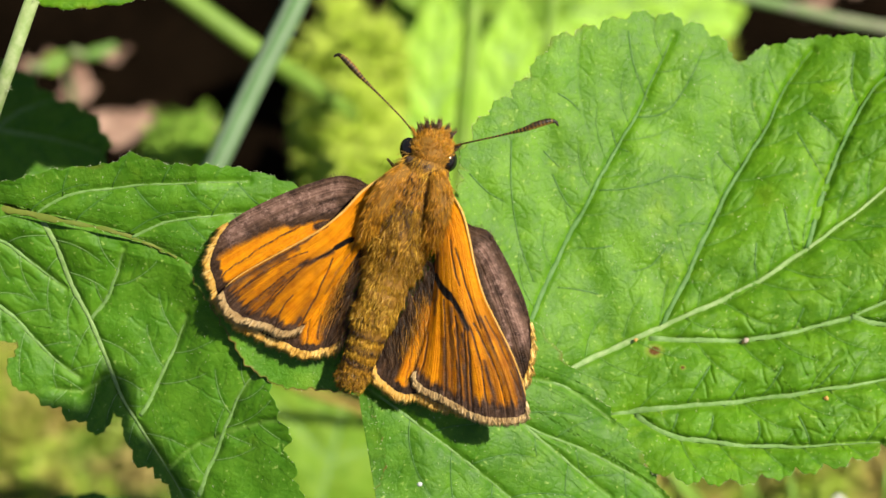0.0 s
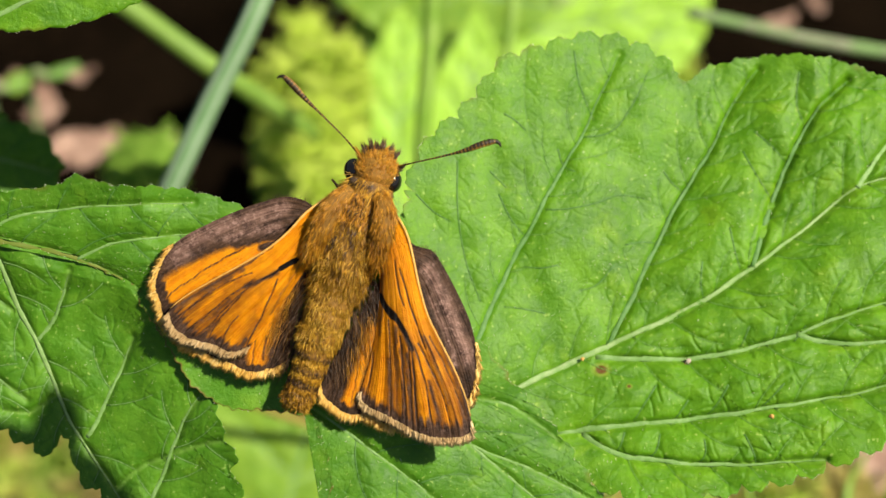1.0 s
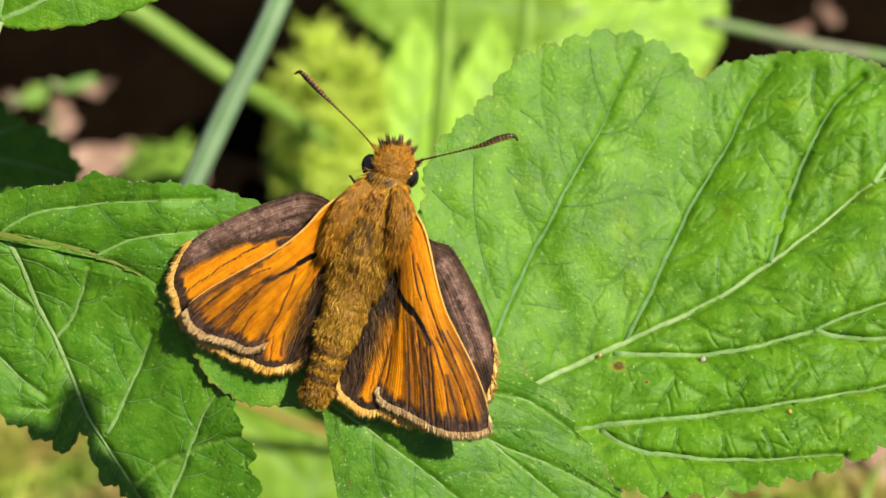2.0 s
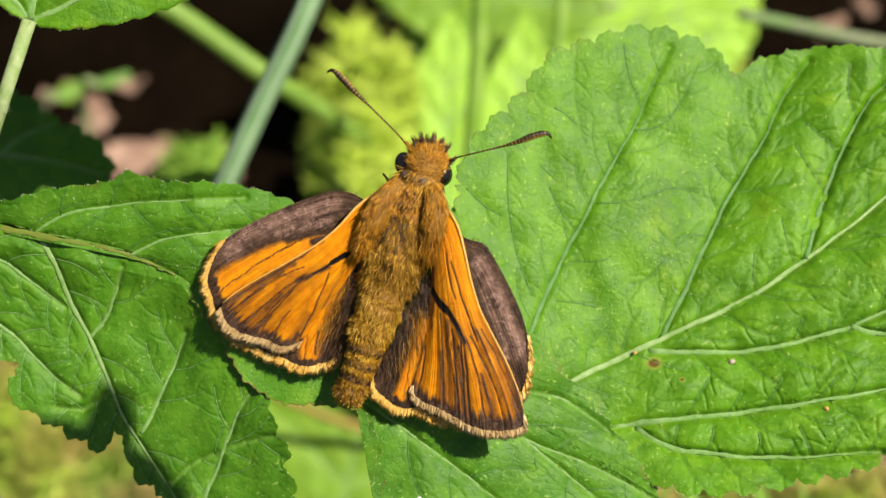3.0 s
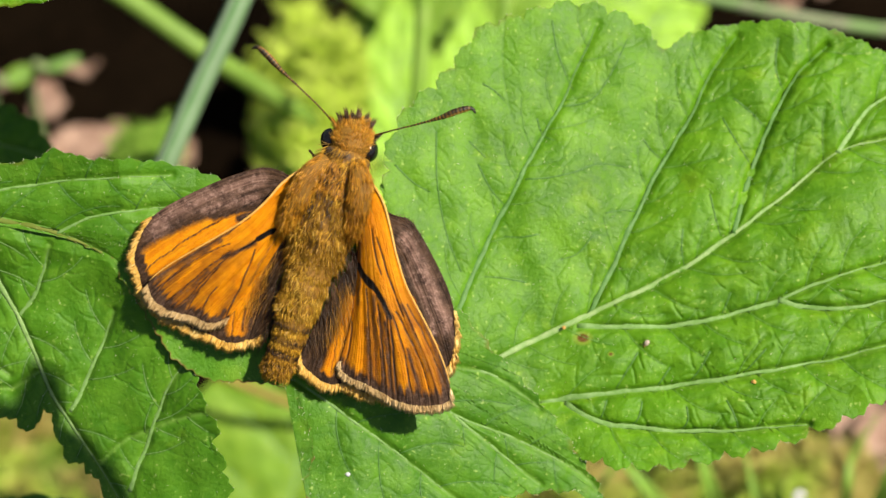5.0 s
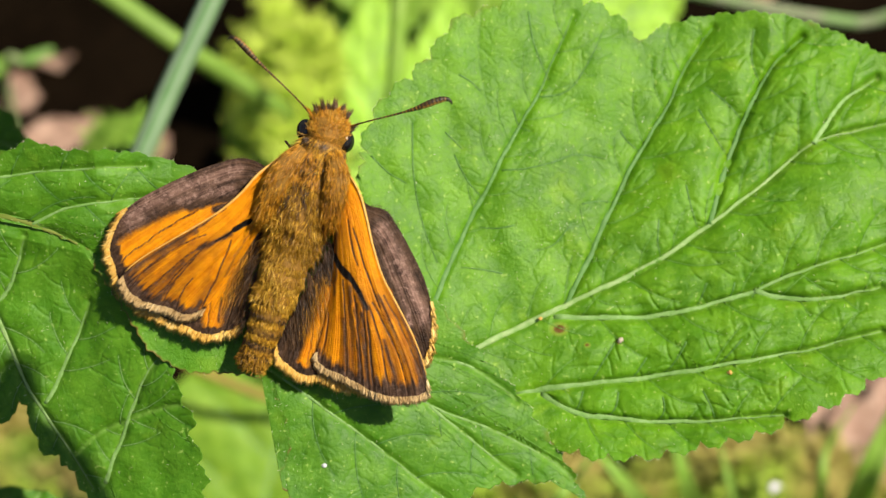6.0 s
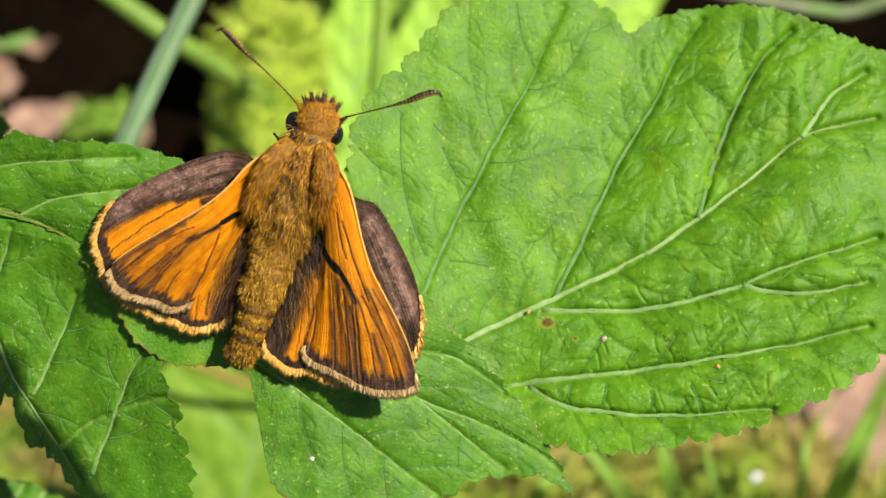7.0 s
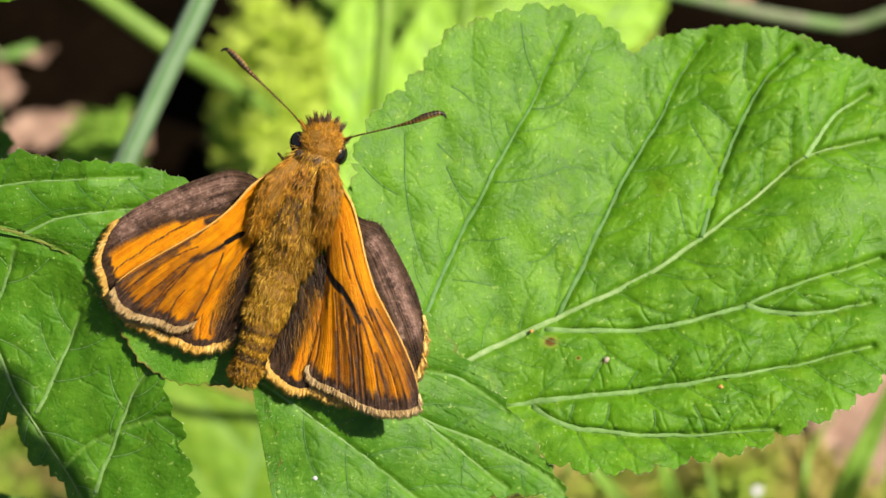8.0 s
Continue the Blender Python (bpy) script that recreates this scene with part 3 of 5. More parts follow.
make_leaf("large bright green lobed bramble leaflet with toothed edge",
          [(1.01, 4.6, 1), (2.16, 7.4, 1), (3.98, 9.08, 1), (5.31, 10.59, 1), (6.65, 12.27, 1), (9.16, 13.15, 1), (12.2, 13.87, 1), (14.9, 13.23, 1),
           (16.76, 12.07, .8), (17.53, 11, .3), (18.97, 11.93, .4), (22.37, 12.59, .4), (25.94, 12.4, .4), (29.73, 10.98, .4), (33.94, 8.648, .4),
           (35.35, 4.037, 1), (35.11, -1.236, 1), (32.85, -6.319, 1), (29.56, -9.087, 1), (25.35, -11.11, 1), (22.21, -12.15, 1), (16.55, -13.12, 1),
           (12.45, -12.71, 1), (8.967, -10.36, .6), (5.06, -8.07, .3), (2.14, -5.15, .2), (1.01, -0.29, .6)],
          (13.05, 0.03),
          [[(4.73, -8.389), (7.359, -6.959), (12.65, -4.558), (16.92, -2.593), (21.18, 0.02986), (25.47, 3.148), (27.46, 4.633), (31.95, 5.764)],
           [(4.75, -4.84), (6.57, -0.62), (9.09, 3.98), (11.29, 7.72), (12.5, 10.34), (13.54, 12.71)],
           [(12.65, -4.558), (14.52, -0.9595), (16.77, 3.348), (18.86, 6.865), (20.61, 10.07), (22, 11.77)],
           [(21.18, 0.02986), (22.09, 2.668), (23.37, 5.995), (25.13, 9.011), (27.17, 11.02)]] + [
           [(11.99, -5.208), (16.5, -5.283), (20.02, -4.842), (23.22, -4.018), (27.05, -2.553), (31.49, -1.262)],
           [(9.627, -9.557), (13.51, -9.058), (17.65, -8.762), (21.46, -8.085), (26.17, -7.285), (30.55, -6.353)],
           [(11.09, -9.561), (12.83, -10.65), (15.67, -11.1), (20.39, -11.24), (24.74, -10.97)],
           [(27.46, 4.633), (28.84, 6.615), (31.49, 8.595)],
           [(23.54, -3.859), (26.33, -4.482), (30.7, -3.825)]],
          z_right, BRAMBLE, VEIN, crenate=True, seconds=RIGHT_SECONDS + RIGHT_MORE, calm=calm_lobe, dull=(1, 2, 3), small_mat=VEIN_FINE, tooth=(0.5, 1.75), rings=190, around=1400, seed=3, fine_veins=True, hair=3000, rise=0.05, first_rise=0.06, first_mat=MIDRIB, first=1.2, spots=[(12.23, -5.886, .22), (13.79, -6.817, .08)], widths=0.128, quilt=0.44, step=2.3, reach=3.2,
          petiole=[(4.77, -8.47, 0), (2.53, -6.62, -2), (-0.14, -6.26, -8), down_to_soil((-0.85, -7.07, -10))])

make_leaf("green bramble leaflet with a nibbled brown edge, a butterfly's perch",
          [(-28.39, 3.49, 1), (-24.53, 3.69, .45), (-21.32, 4.39, .45), (-18.46, 4.69, .45), (-17.12, 5.24, .45), (-15.01, 4.68, .45), (-11.37, 4.5, .45), (-8.31, 3.62, .45),
           (-3.9, 1.92, .4), (0.51, 0.03, .4), (3.68, -2.51, .5), (5.45, -4.43, .8), (7.22, -6.68, .9), (9.66, -9.43, 1), (11.46, -12.04, 1), (12.78, -14.16, 1),
           (13.34, -15.63, 1)] + [(11.79, -14.62, 1), (9.17, -14.55, 1), (7.22, -14.82, 1), (6.41, -15.44, 1), (3.36, -16.15, 1), (-0.76, -16.35, .4),
           (-2.96, -15.1, 0), (-3.75, -13.85, 0), (-3.6, -13.3, 0), (-3.2, -12.1, 0), (-3.5, -10.2, 0), (-4.3, -8.6, 0), (-5.3, -8.05, 0), (-7.05, -7.84, 0), (-8.94, -7.71, 0), (-10.84, -6.58, 0), (-11.47, -5.64, 0),
           (-12.9, -3.28, 0), (-14.07, -1.61, 0), (-15.08, -0.44, 0), (-18.35, 0.91, 0), (-21.18, 1.54, 0), (-24.64, 2.29, 0), (-28.45, 2.86, 0)],
          (-5.79, -1.86),
          [[(-27.78, 3.08), (-24.64, 2.36), (-21.17, 1.67), (-18.34, 1.04), (-15.23, -0.28), (-14.16, -1.29)],
           [(-22.75, 1.92), (-20.77, 3), (-17.58, 3.46), (-14.11, 3.61), (-10.78, 3.79)],
           [(-17.41, 0.66), (-15.46, 1.44), (-12.94, 1.84), (-10.49, 2.07)],
           [(-4.53, -7.52), (-1.7, -9.57), (1.46, -11.98), (3.68, -13.94), (5.61, -15.42)],
           [(2.41, -8.2), (4.8, -9.99), (8.19, -11.49), (11.79, -13.49), (12.78, -14.49)],
           [(4.64, -9.99), (6.9, -11.94), (9.5, -14.08)],
           [(4.96, -7.29), (7.22, -7.95), (9.5, -9.75)]],
          z_perch, BRAMBLE_MID, VEIN, tooth=(0.34, 1.5), rings=150, around=1300, seed=8, fine_veins=True, hair=3800, rise=-0.1, first=4.2, first_mat=VEIN_BROWN, first_rise=-0.15, widths=0.065, quilt=0.22, step=2.8, reach=4.4,
          petiole=[(-28.51, 3.16, 1.6), (-31.85, 3.63, 0), (-36.79, 2.15, -9), down_to_soil((-38.04, 1.48, -12))])

make_leaf("green bramble leaflet with strong pale veins and insect damage",
          [(-28.23, 2.24, 0), (-24.75, 2.68, 0), (-20.01, 1.77, 0), (-15.59, 0.51, 0), (-13.23, -1.86, 0), (-10.86, -5.33, 0), (-9.66, -7.61, .3), (-9.24, -9.3, .8),
           (-8.73, -10.09, 1), (-8.63, -11.71, 1), (-8.13, -13, 1), (-8.1, -14.96, 1), (-8.94, -17.28, 1), (-11.4, -18.33, 1), (-14.16, -15.93, .8),
           (-15.22, -14.32, .8), (-16.09, -13.03, .8), (-17.3, -12.3, 1), (-17.94, -11.26, .7), (-18.45, -9.58, .1), (-18.97, -9.49, .1), (-19.45, -10.56, .6), (-21.14, -9.73, 1), (-22.75, -8.76, .9),
           (-24.03, -8.04, .8), (-24.9, -6.9, .3), (-24.2, -5.5, 0), (-24.9, -5.12, .2), (-27.16, -4.8, 1), (-29.65, -2.53, 1)],
          (-17.44, -5.1),
          [[(-22.48, 1.77), (-21.79, 0.35), (-21.09, -1.88), (-20.14, -3.81), (-19.16, -6.08), (-18.33, -8.34), (-17.53, -9.7), (-16.08, -12.05), (-14.63, -14.47)],
           [(-19.98, -3.97), (-19.11, -2.84), (-18.39, -1.56), (-17.96, 0.03)],
           [(-17.26, -9.47), (-16.34, -7.99), (-15.3, -5.72), (-14.42, -3.78)],
           [(-13.97, -14.14), (-13.13, -12.16), (-12.09, -9.54), (-11.23, -7.9), (-10.39, -6.91)],
           [(-27.31, 1.77), (-24.85, 0.51), (-23.03, -0.92), (-21.34, -2.2)],
           [(-27, -1.89), (-24.52, -3.82), (-22.65, -5.76), (-20.76, -7.38)],
           [(-15.59, -12.53), (-14.09, -11.21), (-11.61, -10.18), (-9.31, -9.62)],
           [(-18.8, -7.05), (-20.45, -8.03), (-22.08, -8.04)]],
          z_low, BRAMBLE_MID, VEIN, small_mat=VEIN, tooth=(0.55, 1.7), rings=140, around=1100, seed=12, fine_veins=True, hair=800, widths=0.10, quilt=0.26, bare=2, rise=-0.05, first_mat=MIDRIB, first=1.1, step=1.9, reach=3.0,
          petiole=[(-28.78, 2.25, 0.5), (-32, 2.72, -3), (-36.02, 1.46, -10), down_to_soil((-37.54, 0.77, -14))])

# ---- butterfly ----
fly = thing("butterfly", (-2.95, -1.22, 4.7), "orange and brown skipper butterfly basking with half-open wings on a leaf", "butterfly")


def loft(stations, radii, sides=36, flat=1.0):
    return tube(spline(stations, 60), np.interp(np.linspace(0, 1, 60), np.linspace(0, 1, len(radii)), radii), sides, flat)


def coons(costa, inner, base, margin, ns, nc):
    """A patch between four curves: costa and inner run out from the body, base and margin run from costa to inner."""
    C, I = spline(costa, ns), spline(inner, ns)
    B, M = spline(base, nc), spline(margin, nc)
    s, c = np.linspace(0, 1, ns)[:, None, None], np.linspace(0, 1, nc)[None, :, None]
    return ((1 - c) * C[:, None] + c * I[:, None] + (1 - s) * B[None] + s * M[None]
            - ((1 - s) * (1 - c) * C[0] + s * (1 - c) * C[-1] + (1 - s) * c * I[0] + s * c * I[-1]))


def painted(xy, rows):
    """How strongly tapered streaks of scales cover the points of a wing; rows: first and last width, strength, line."""
    best = np.zeros(len(xy))
    for w0, w1, power, line in rows:
        p = spline(line, 60)
        w = np.linspace(w0, w1, 60)
        lo, hi = p.min(0) - 3 * max(w0, w1), p.max(0) + 3 * max(w0, w1)
        pick = np.nonzero(((xy >= lo) & (xy <= hi)).all(1))[0]
        if len(pick):
            d = (((xy[pick, None] - p[None]) / w[None, :, None]) ** 2).sum(2).min(1)
            best[pick] = np.maximum(best[pick], power * np.exp(-d))
    return best


def streaks(s, c, rng, n):
    """Uneven rays of scales that run out along the wing."""
    a, b = rng.rand(n), rng.rand(n)
    k = np.linspace(0, 1, n)
    lo, hi = np.interp(c, k, a), np.interp(c, k, b)
    return np.clip(lo + (hi - lo) * smooth(0.2, 0.9, s), 0, 1)


def fore_pattern(x, y, s, c, rng, marks):
    """Dark veins and border, dusky ground, orange windows and the black scent streak of a forewing."""
    veins, fields, windows, brand = marks
    st, st2 = streaks(s, c, rng, 55), streaks(s, c, rng, 24)
    rag = np.stack([x + 0.06 * field(x, y, 0.9, 1), y + 0.06 * field(x, y, 0.8, 2)], -1).reshape(-1, 2)
    fine = np.stack([x + 0.025 * field(x, y, 1.1, 3), y + 0.025 * field(x, y, 1.1, 4)], -1).reshape(-1, 2)
    vein = painted(fine, veins).reshape(s.shape)
    brown = painted(rag, fields).reshape(s.shape)
    window = painted(rag, windows).reshape(s.shape)
    black = painted(fine, brand).reshape(s.shape)
    border = smooth(0.87, 0.965, s + 0.06 * (st - 0.5))
    dusk = np.clip((0.30 + 0.58 * st2) * smooth(0.26, 0.62, s) + 0.15 * st * smooth(0.05, 0.3, s) + 0.5 * brown, 0, 1) * (1 - 0.9 * window)
    dark = np.maximum(brown * (0.62 + 0.5 * st), (0.06 + 0.40 * st * st2) * smooth(0.5, 0.85, s) * (1 - window))
    dark = np.maximum(np.maximum(dark, vein), border)
    return dark, np.clip(dusk, 0, 1), np.clip(1.3 * black, 0, 1), 0.1 * s, np.maximum(vein, 0.5 * black)


def hind_pattern(x, y, s, c, rng, marks):
    """Mauve-brown front field with its sheen painted in, an orange band, a dark inner field and border."""
    veins, fields, windows, sweep = marks
    st, st2 = streaks(s, c, rng, 90), streaks(s, c, rng, 30)
    rag = np.stack([x + 0.05 * field(x, y, 0.9, 5), y + 0.05 * field(x, y, 0.8, 6)], -1).reshape(-1, 2)
    vein = painted(rag, veins).reshape(s.shape)
    brown = painted(rag, fields).reshape(s.shape)
    window = painted(rag, windows).reshape(s.shape)
    mauve_sheen = painted(rag, sweep).reshape(s.shape) ** 0.6 * (0.5 + 0.8 * st)
    border = smooth(0.91, 0.95, s + 0.03 * (st - 0.5))
    dark = np.maximum(np.maximum(1.0 - 1.15 * window, brown), np.maximum(border, vein))
    dusk = np.clip(0.15 + 0.35 * st2 + 0.5 * brown, 0, 1) * (1 - 0.7 * window)
    return dark, dusk, np.zeros_like(s), np.clip(mauve_sheen, 0, 1), vein


def make_wing(name, costa, inner, base, margin, pattern, marks, fringe_mat, label, ns=150, nc=210, camber=0.5, seed=1, fringe=0.46, lobes=0.05):
    rng = np.random.RandomState(seed)
    g = coons(costa, inner, base, margin, ns, nc)
    s, c = np.meshgrid(np.linspace(0, 1, ns), np.linspace(0, 1, nc), indexing="ij")
    dark, dusk, black, mauve_sheen, vein = pattern(g[..., 0], g[..., 1], s, c, rng, marks)
    # pleats along the veins and a slight camber
    g[..., 2] += camber * np.sin(np.pi * s) * np.sin(np.pi * c) + 0.05 * np.sin(c * 2 * np.pi * 6 + 1.8 * np.sin(c * 9)) * smooth(0.1, 0.6, s) * (1 - 0.3 * s) - 0.07 * vein
    out = g[-1] - g[-12]
    out = out / (np.linalg.norm(out, axis=1, keepdims=True) + 1e-9)
    wave = lobes * (np.abs(np.sin(c * np.pi * 6.5 + 0.6)) - 0.5) * smooth(0.85, 1.0, s)
    g += wave[..., None] * out[None]
    top = g.reshape(-1, 3)
    n = len(top)
    verts = np.concatenate([top, top - (0, 0, 0.05)])
    a = (np.arange(ns - 1)[:, None] * nc + np.arange(nc - 1)[None]).ravel()
    ring = np.array([j for j in range(nc)] + [i * nc + nc - 1 for i in range(1, ns)] + [(ns - 1) * nc + j for j in range(nc - 2, -1, -1)] + [i * nc for i in range(ns - 2, 0, -1)])
    after = np.roll(ring, -1)
    f = np.concatenate([np.stack([a, a + nc, a + nc + 1, a + 1], 1), n + np.stack([a, a + 1, a + nc + 1, a + nc], 1), np.stack([ring, after, n + after, n + ring], 1)])
    two = lambda q: np.r_[q.ravel(), q.ravel()]
    w = part(name, verts, f, WING, fly, label, {"dark": two(dark), "dusk": two(dusk), "black": two(black), "ray": two(streaks(s, c, rng, 160)), "mauve_sheen": two(mauve_sheen)})
    if name == "forewing":
        v, q = tube(g[::6, 0] + (0, 0, 0.02), np.linspace(0.075, 0.03, len(g[::6])), 8)
        part("front_vein", v, q, COSTA, w, "pale orange front edge of the wing")
    # fringe of long scales along the outer margin
    k = int(np.linalg.norm(np.diff(g[-1], axis=0), axis=1).sum() / 0.008)
    at = rng.uniform(0, nc - 1.001, k)
    i0 = at.astype(int)
    root = g[-1][i0] * (1 - (at - i0))[:, None] + g[-1][i0 + 1] * (at - i0)[:, None]
    d = out[i0] + rng.normal(0, 0.16, (k, 3)) + (0, 0, 0.02)
    length = fringe * rng.uniform(0.82, 1.06, k) * (0.88 + 0.16 * np.sin(at * 0.55) + 0.10 * np.sin(at * 1.7))
    v, q = hairs(root - out[i0] * 0.14 + rng.normal(0, 0.03, (k, 3)), d, length + 0.1, 0.045, rng, 0.2)
    part("fringe", v, q, fringe_mat, w, "pale hairy wing fringe", kind="stuff")
    return w


LEFT_FORE_VEINS = [
    (0.0616, 0.0492, 0.8, [(-7.66, 0.4), (-9.36, -0.4), (-11.05, -1.38), (-11.82, -2.06)]),
    (0.0554, 0.0554, 0.8, [(-7.36, -0.15), (-9.05, -0.83), (-10.59, -1.82), (-11.57, -2.8)]),
    (0.0554, 0.0554, 0.85, [(-7.26, -0.52), (-8.74, -1.51), (-10.28, -2.74), (-11.3, -3.45)]),
    (0.0554, 0.0616, 0.8, [(-7.45, -0.8), (-8.59, -1.82), (-9.91, -3.14), (-10.83, -3.79)]),
    (0.0554, 0.0616, 0.8, [(-7.66, -0.95), (-8.13, -1.51), (-9.29, -2.8), (-10.06, -4.03)]),
    (0.0492, 0.0616, 0.75, [(-8.19, -2.49), (-8.83, -3.29), (-9.23, -4.12)]),
    (0.0554, 0.0739, 0.85, [(-5.97, -0.52), (-6.83, -2.37), (-7.45, -3.51), (-7.85, -4.28)]),
]
LEFT_FORE_FIELDS = [
    (0.0923, 0.08, 0.85, [(-6.74, 0.86), (-8.13, 0.03), (-9.66, -0.8), (-11.57, -2)]),
    (0.215, 0.246, 0.8, [(-7.88, 0.03), (-9.51, -0.77), (-11.05, -1.72), (-11.66, -2.28)]),
    (0.185, 0.246, 0.95, [(-11.76, -2.25), (-11.57, -2.8), (-11.2, -3.29)]),
    (0.215, 0.246, 1, [(-11.45, -3.23), (-10.59, -3.69), (-9.82, -3.94), (-9.17, -4.12)]),
    (0.185, 0.185, 1, [(-9.05, -4.19), (-8.59, -4.34), (-8.09, -4.22), (-7.79, -3.85)]),
    (0.154, 0.154, 0.62, [(-6.28, 1.26), (-7.82, 0.43), (-9.36, -0.34)]),
    (0.123, 0.154, 0.7, [(-8.59, -1.63), (-9.66, -2.49), (-10.59, -3.2)]),
    (0.246, 0.277, 0.6, [(-9.36, -2.8), (-10.13, -3.66)]),
    (0.123, 0.123, 0.6, [(-9.66, -1.14), (-10.9, -2.12)]),
    (0.0923, 0.0923, 0.5, [(-4.43, 0.65), (-5.51, -0.89), (-6.43, -2.43)]),
    (0.185, 0.154, 0.95, [(-6.03, -0.15), (-6.74, -0.49), (-7.66, -0.92)]),
]
LEFT_FORE_WINDOWS = [
    (0.4, 0.246, 1, [(-3.57, 3.66), (-4.89, 2.25), (-6.43, 1.17), (-7.66, 0.4)]),
    (0.308, 0.185, 1, [(-4.28, 2.03), (-5.51, 0.89), (-6.89, 0.15), (-8.28, -0.34)]),
    (0.308, 0.246, 1, [(-5.2, -0.12), (-6.28, -1.14), (-7.05, -2.43)]),
    (0.339, 0.369, 0.85, [(-7.2, -1.57), (-8.06, -2.89), (-8.59, -3.91)]),
    (0.123, 0.123, 0.9, [(-9.05, -1.14), (-10.28, -2.19)]),
    (0.123, 0.123, 0.7, [(-8.43, -0.65), (-9.51, -1.32)]),
    (0.123, 0.0923, 0.6, [(-9.66, -2.49), (-10.43, -3.14)]),
    (0.108, 0.0923, 0.6, [(-10.43, -1.51), (-11.2, -2.06)]),
    (0.154, 0.123, 0.9, [(-6.28, -2.43), (-7.05, -3.54), (-7.51, -4.09)]),
]
LEFT_FORE_LAST = [
    (0.154, 0.123, 1, [(-4.92, 0.52), (-5.42, 0.31), (-5.79, 0.06)]),
    (0.123, 0.0616, 0.5, [(-5.85, 0), (-6.34, -0.28), (-6.83, -0.52)]),
]
LEFT_HIND_VEINS = [
    (0.0621, 0.0559, 0.9, [(-7.95, 1.21), (-10.06, 0.03), (-12.36, -1.52)]),
    (0.0621, 0.0621, 0.7, [(-6.96, -2.45), (-7.33, -4.01), (-7.55, -5.31)]),
    (0.0621, 0.0621, 0.6, [(-6.34, -2.92), (-6.71, -4.63)]),
]
LEFT_HIND_FIELDS = [
    (0.311, 0.342, 1, [(-4.6, 0.34), (-5.22, -1.52), (-5.65, -3.39), (-5.96, -5.09)]),
    (0.217, 0.186, 1, [(-9.01, -5.06), (-8.04, -5.4), (-7.27, -5.59), (-5.96, -5.28)]),
    (0.0932, 0.124, 0.7, [(-6.71, -3.7), (-6.9, -4.94)]),
    (0.28, 0.155, 1, [(-4.16, 3.6), (-5.56, 3.7), (-6.96, 3.29)]),
    (0.248, 0.217, 1, [(-4.63, 2.98), (-5.72, 2.14), (-6.96, 1.65)]),
    (0.28, 0.217, 1, [(-5.72, 1.52), (-6.96, 1.21)]),
]
LEFT_HIND_WINDOWS = [
    (0.342, 0.248, 1.1, [(-9.75, 0.28), (-8.04, 0.93), (-6.34, 1.34)]),
    (0.59, 0.435, 1.1, [(-12.08, -0.96), (-11, -0.28), (-9.75, 0.34), (-8.67, 0.81)]),
    (0.28, 0.248, 1.1, [(-11.93, -1.52), (-10.68, -0.84), (-9.13, 0.03), (-7.11, 0.96)]),
    (0.621, 0.528, 1.1, [(-6.03, -0.9), (-6.77, -3.07), (-7.27, -4.88)]),
    (0.373, 0.248, 0.8, [(-6.03, -0.43), (-6.8, -2.45)]),
]
LEFT_HIND_LAST = [
    (0.311, 0.404, 1, [(-5.72, 3.39), (-7.42, 2.92), (-9.13, 2.33), (-10.68, 1.65), (-11.77, 0.71)]),
    (0.217, 0.186, 0.7, [(-6.03, 2.36), (-7.42, 2.14), (-8.82, 1.74)]),
]
RIGHT_FORE_VEINS = [
    (0.0614, 0.0614, 0.85, [(0.4, 0.49), (0.58, -0.89), (0.86, -1.96)]),
    (0.0675, 0.0614, 0.9, [(0.68, 0.03), (1.35, -2.27), (2.03, -4.27)]),
    (0.0675, 0.0614, 0.85, [(1.66, -4.02), (2.39, -5.49), (3.13, -7.34), (3.5, -9.12)]),
    (0.0614, 0.0737, 0.9, [(1.47, -4.2), (2.03, -6.26), (2.39, -8.56)]),
    (0.0737, 0.0921, 1, [(1.29, -4.51), (1.47, -6.41), (1.57, -9.12)]),
    (0.0614, 0.0921, 1, [(0.68, -3.65), (0.86, -6.11), (0.92, -8.72)]),
    (0.0614, 0.0614, 0.9, [(0.06, -2.73), (0.12, -5.49), (0.09, -8.1)]),
    (0.0614, 0.0614, 0.8, [(-0.8, -4.57), (-1.04, -6.11), (-1.29, -6.97)]),
    (0.0614, 0.0614, 0.8, [(2.27, -3.65), (3.25, -5.56), (4.17, -7.95)]),
    (0.0614, 0.0921, 0.9, [(1.1, -4.27), (1.23, -6.41), (1.29, -8.93)]),
]
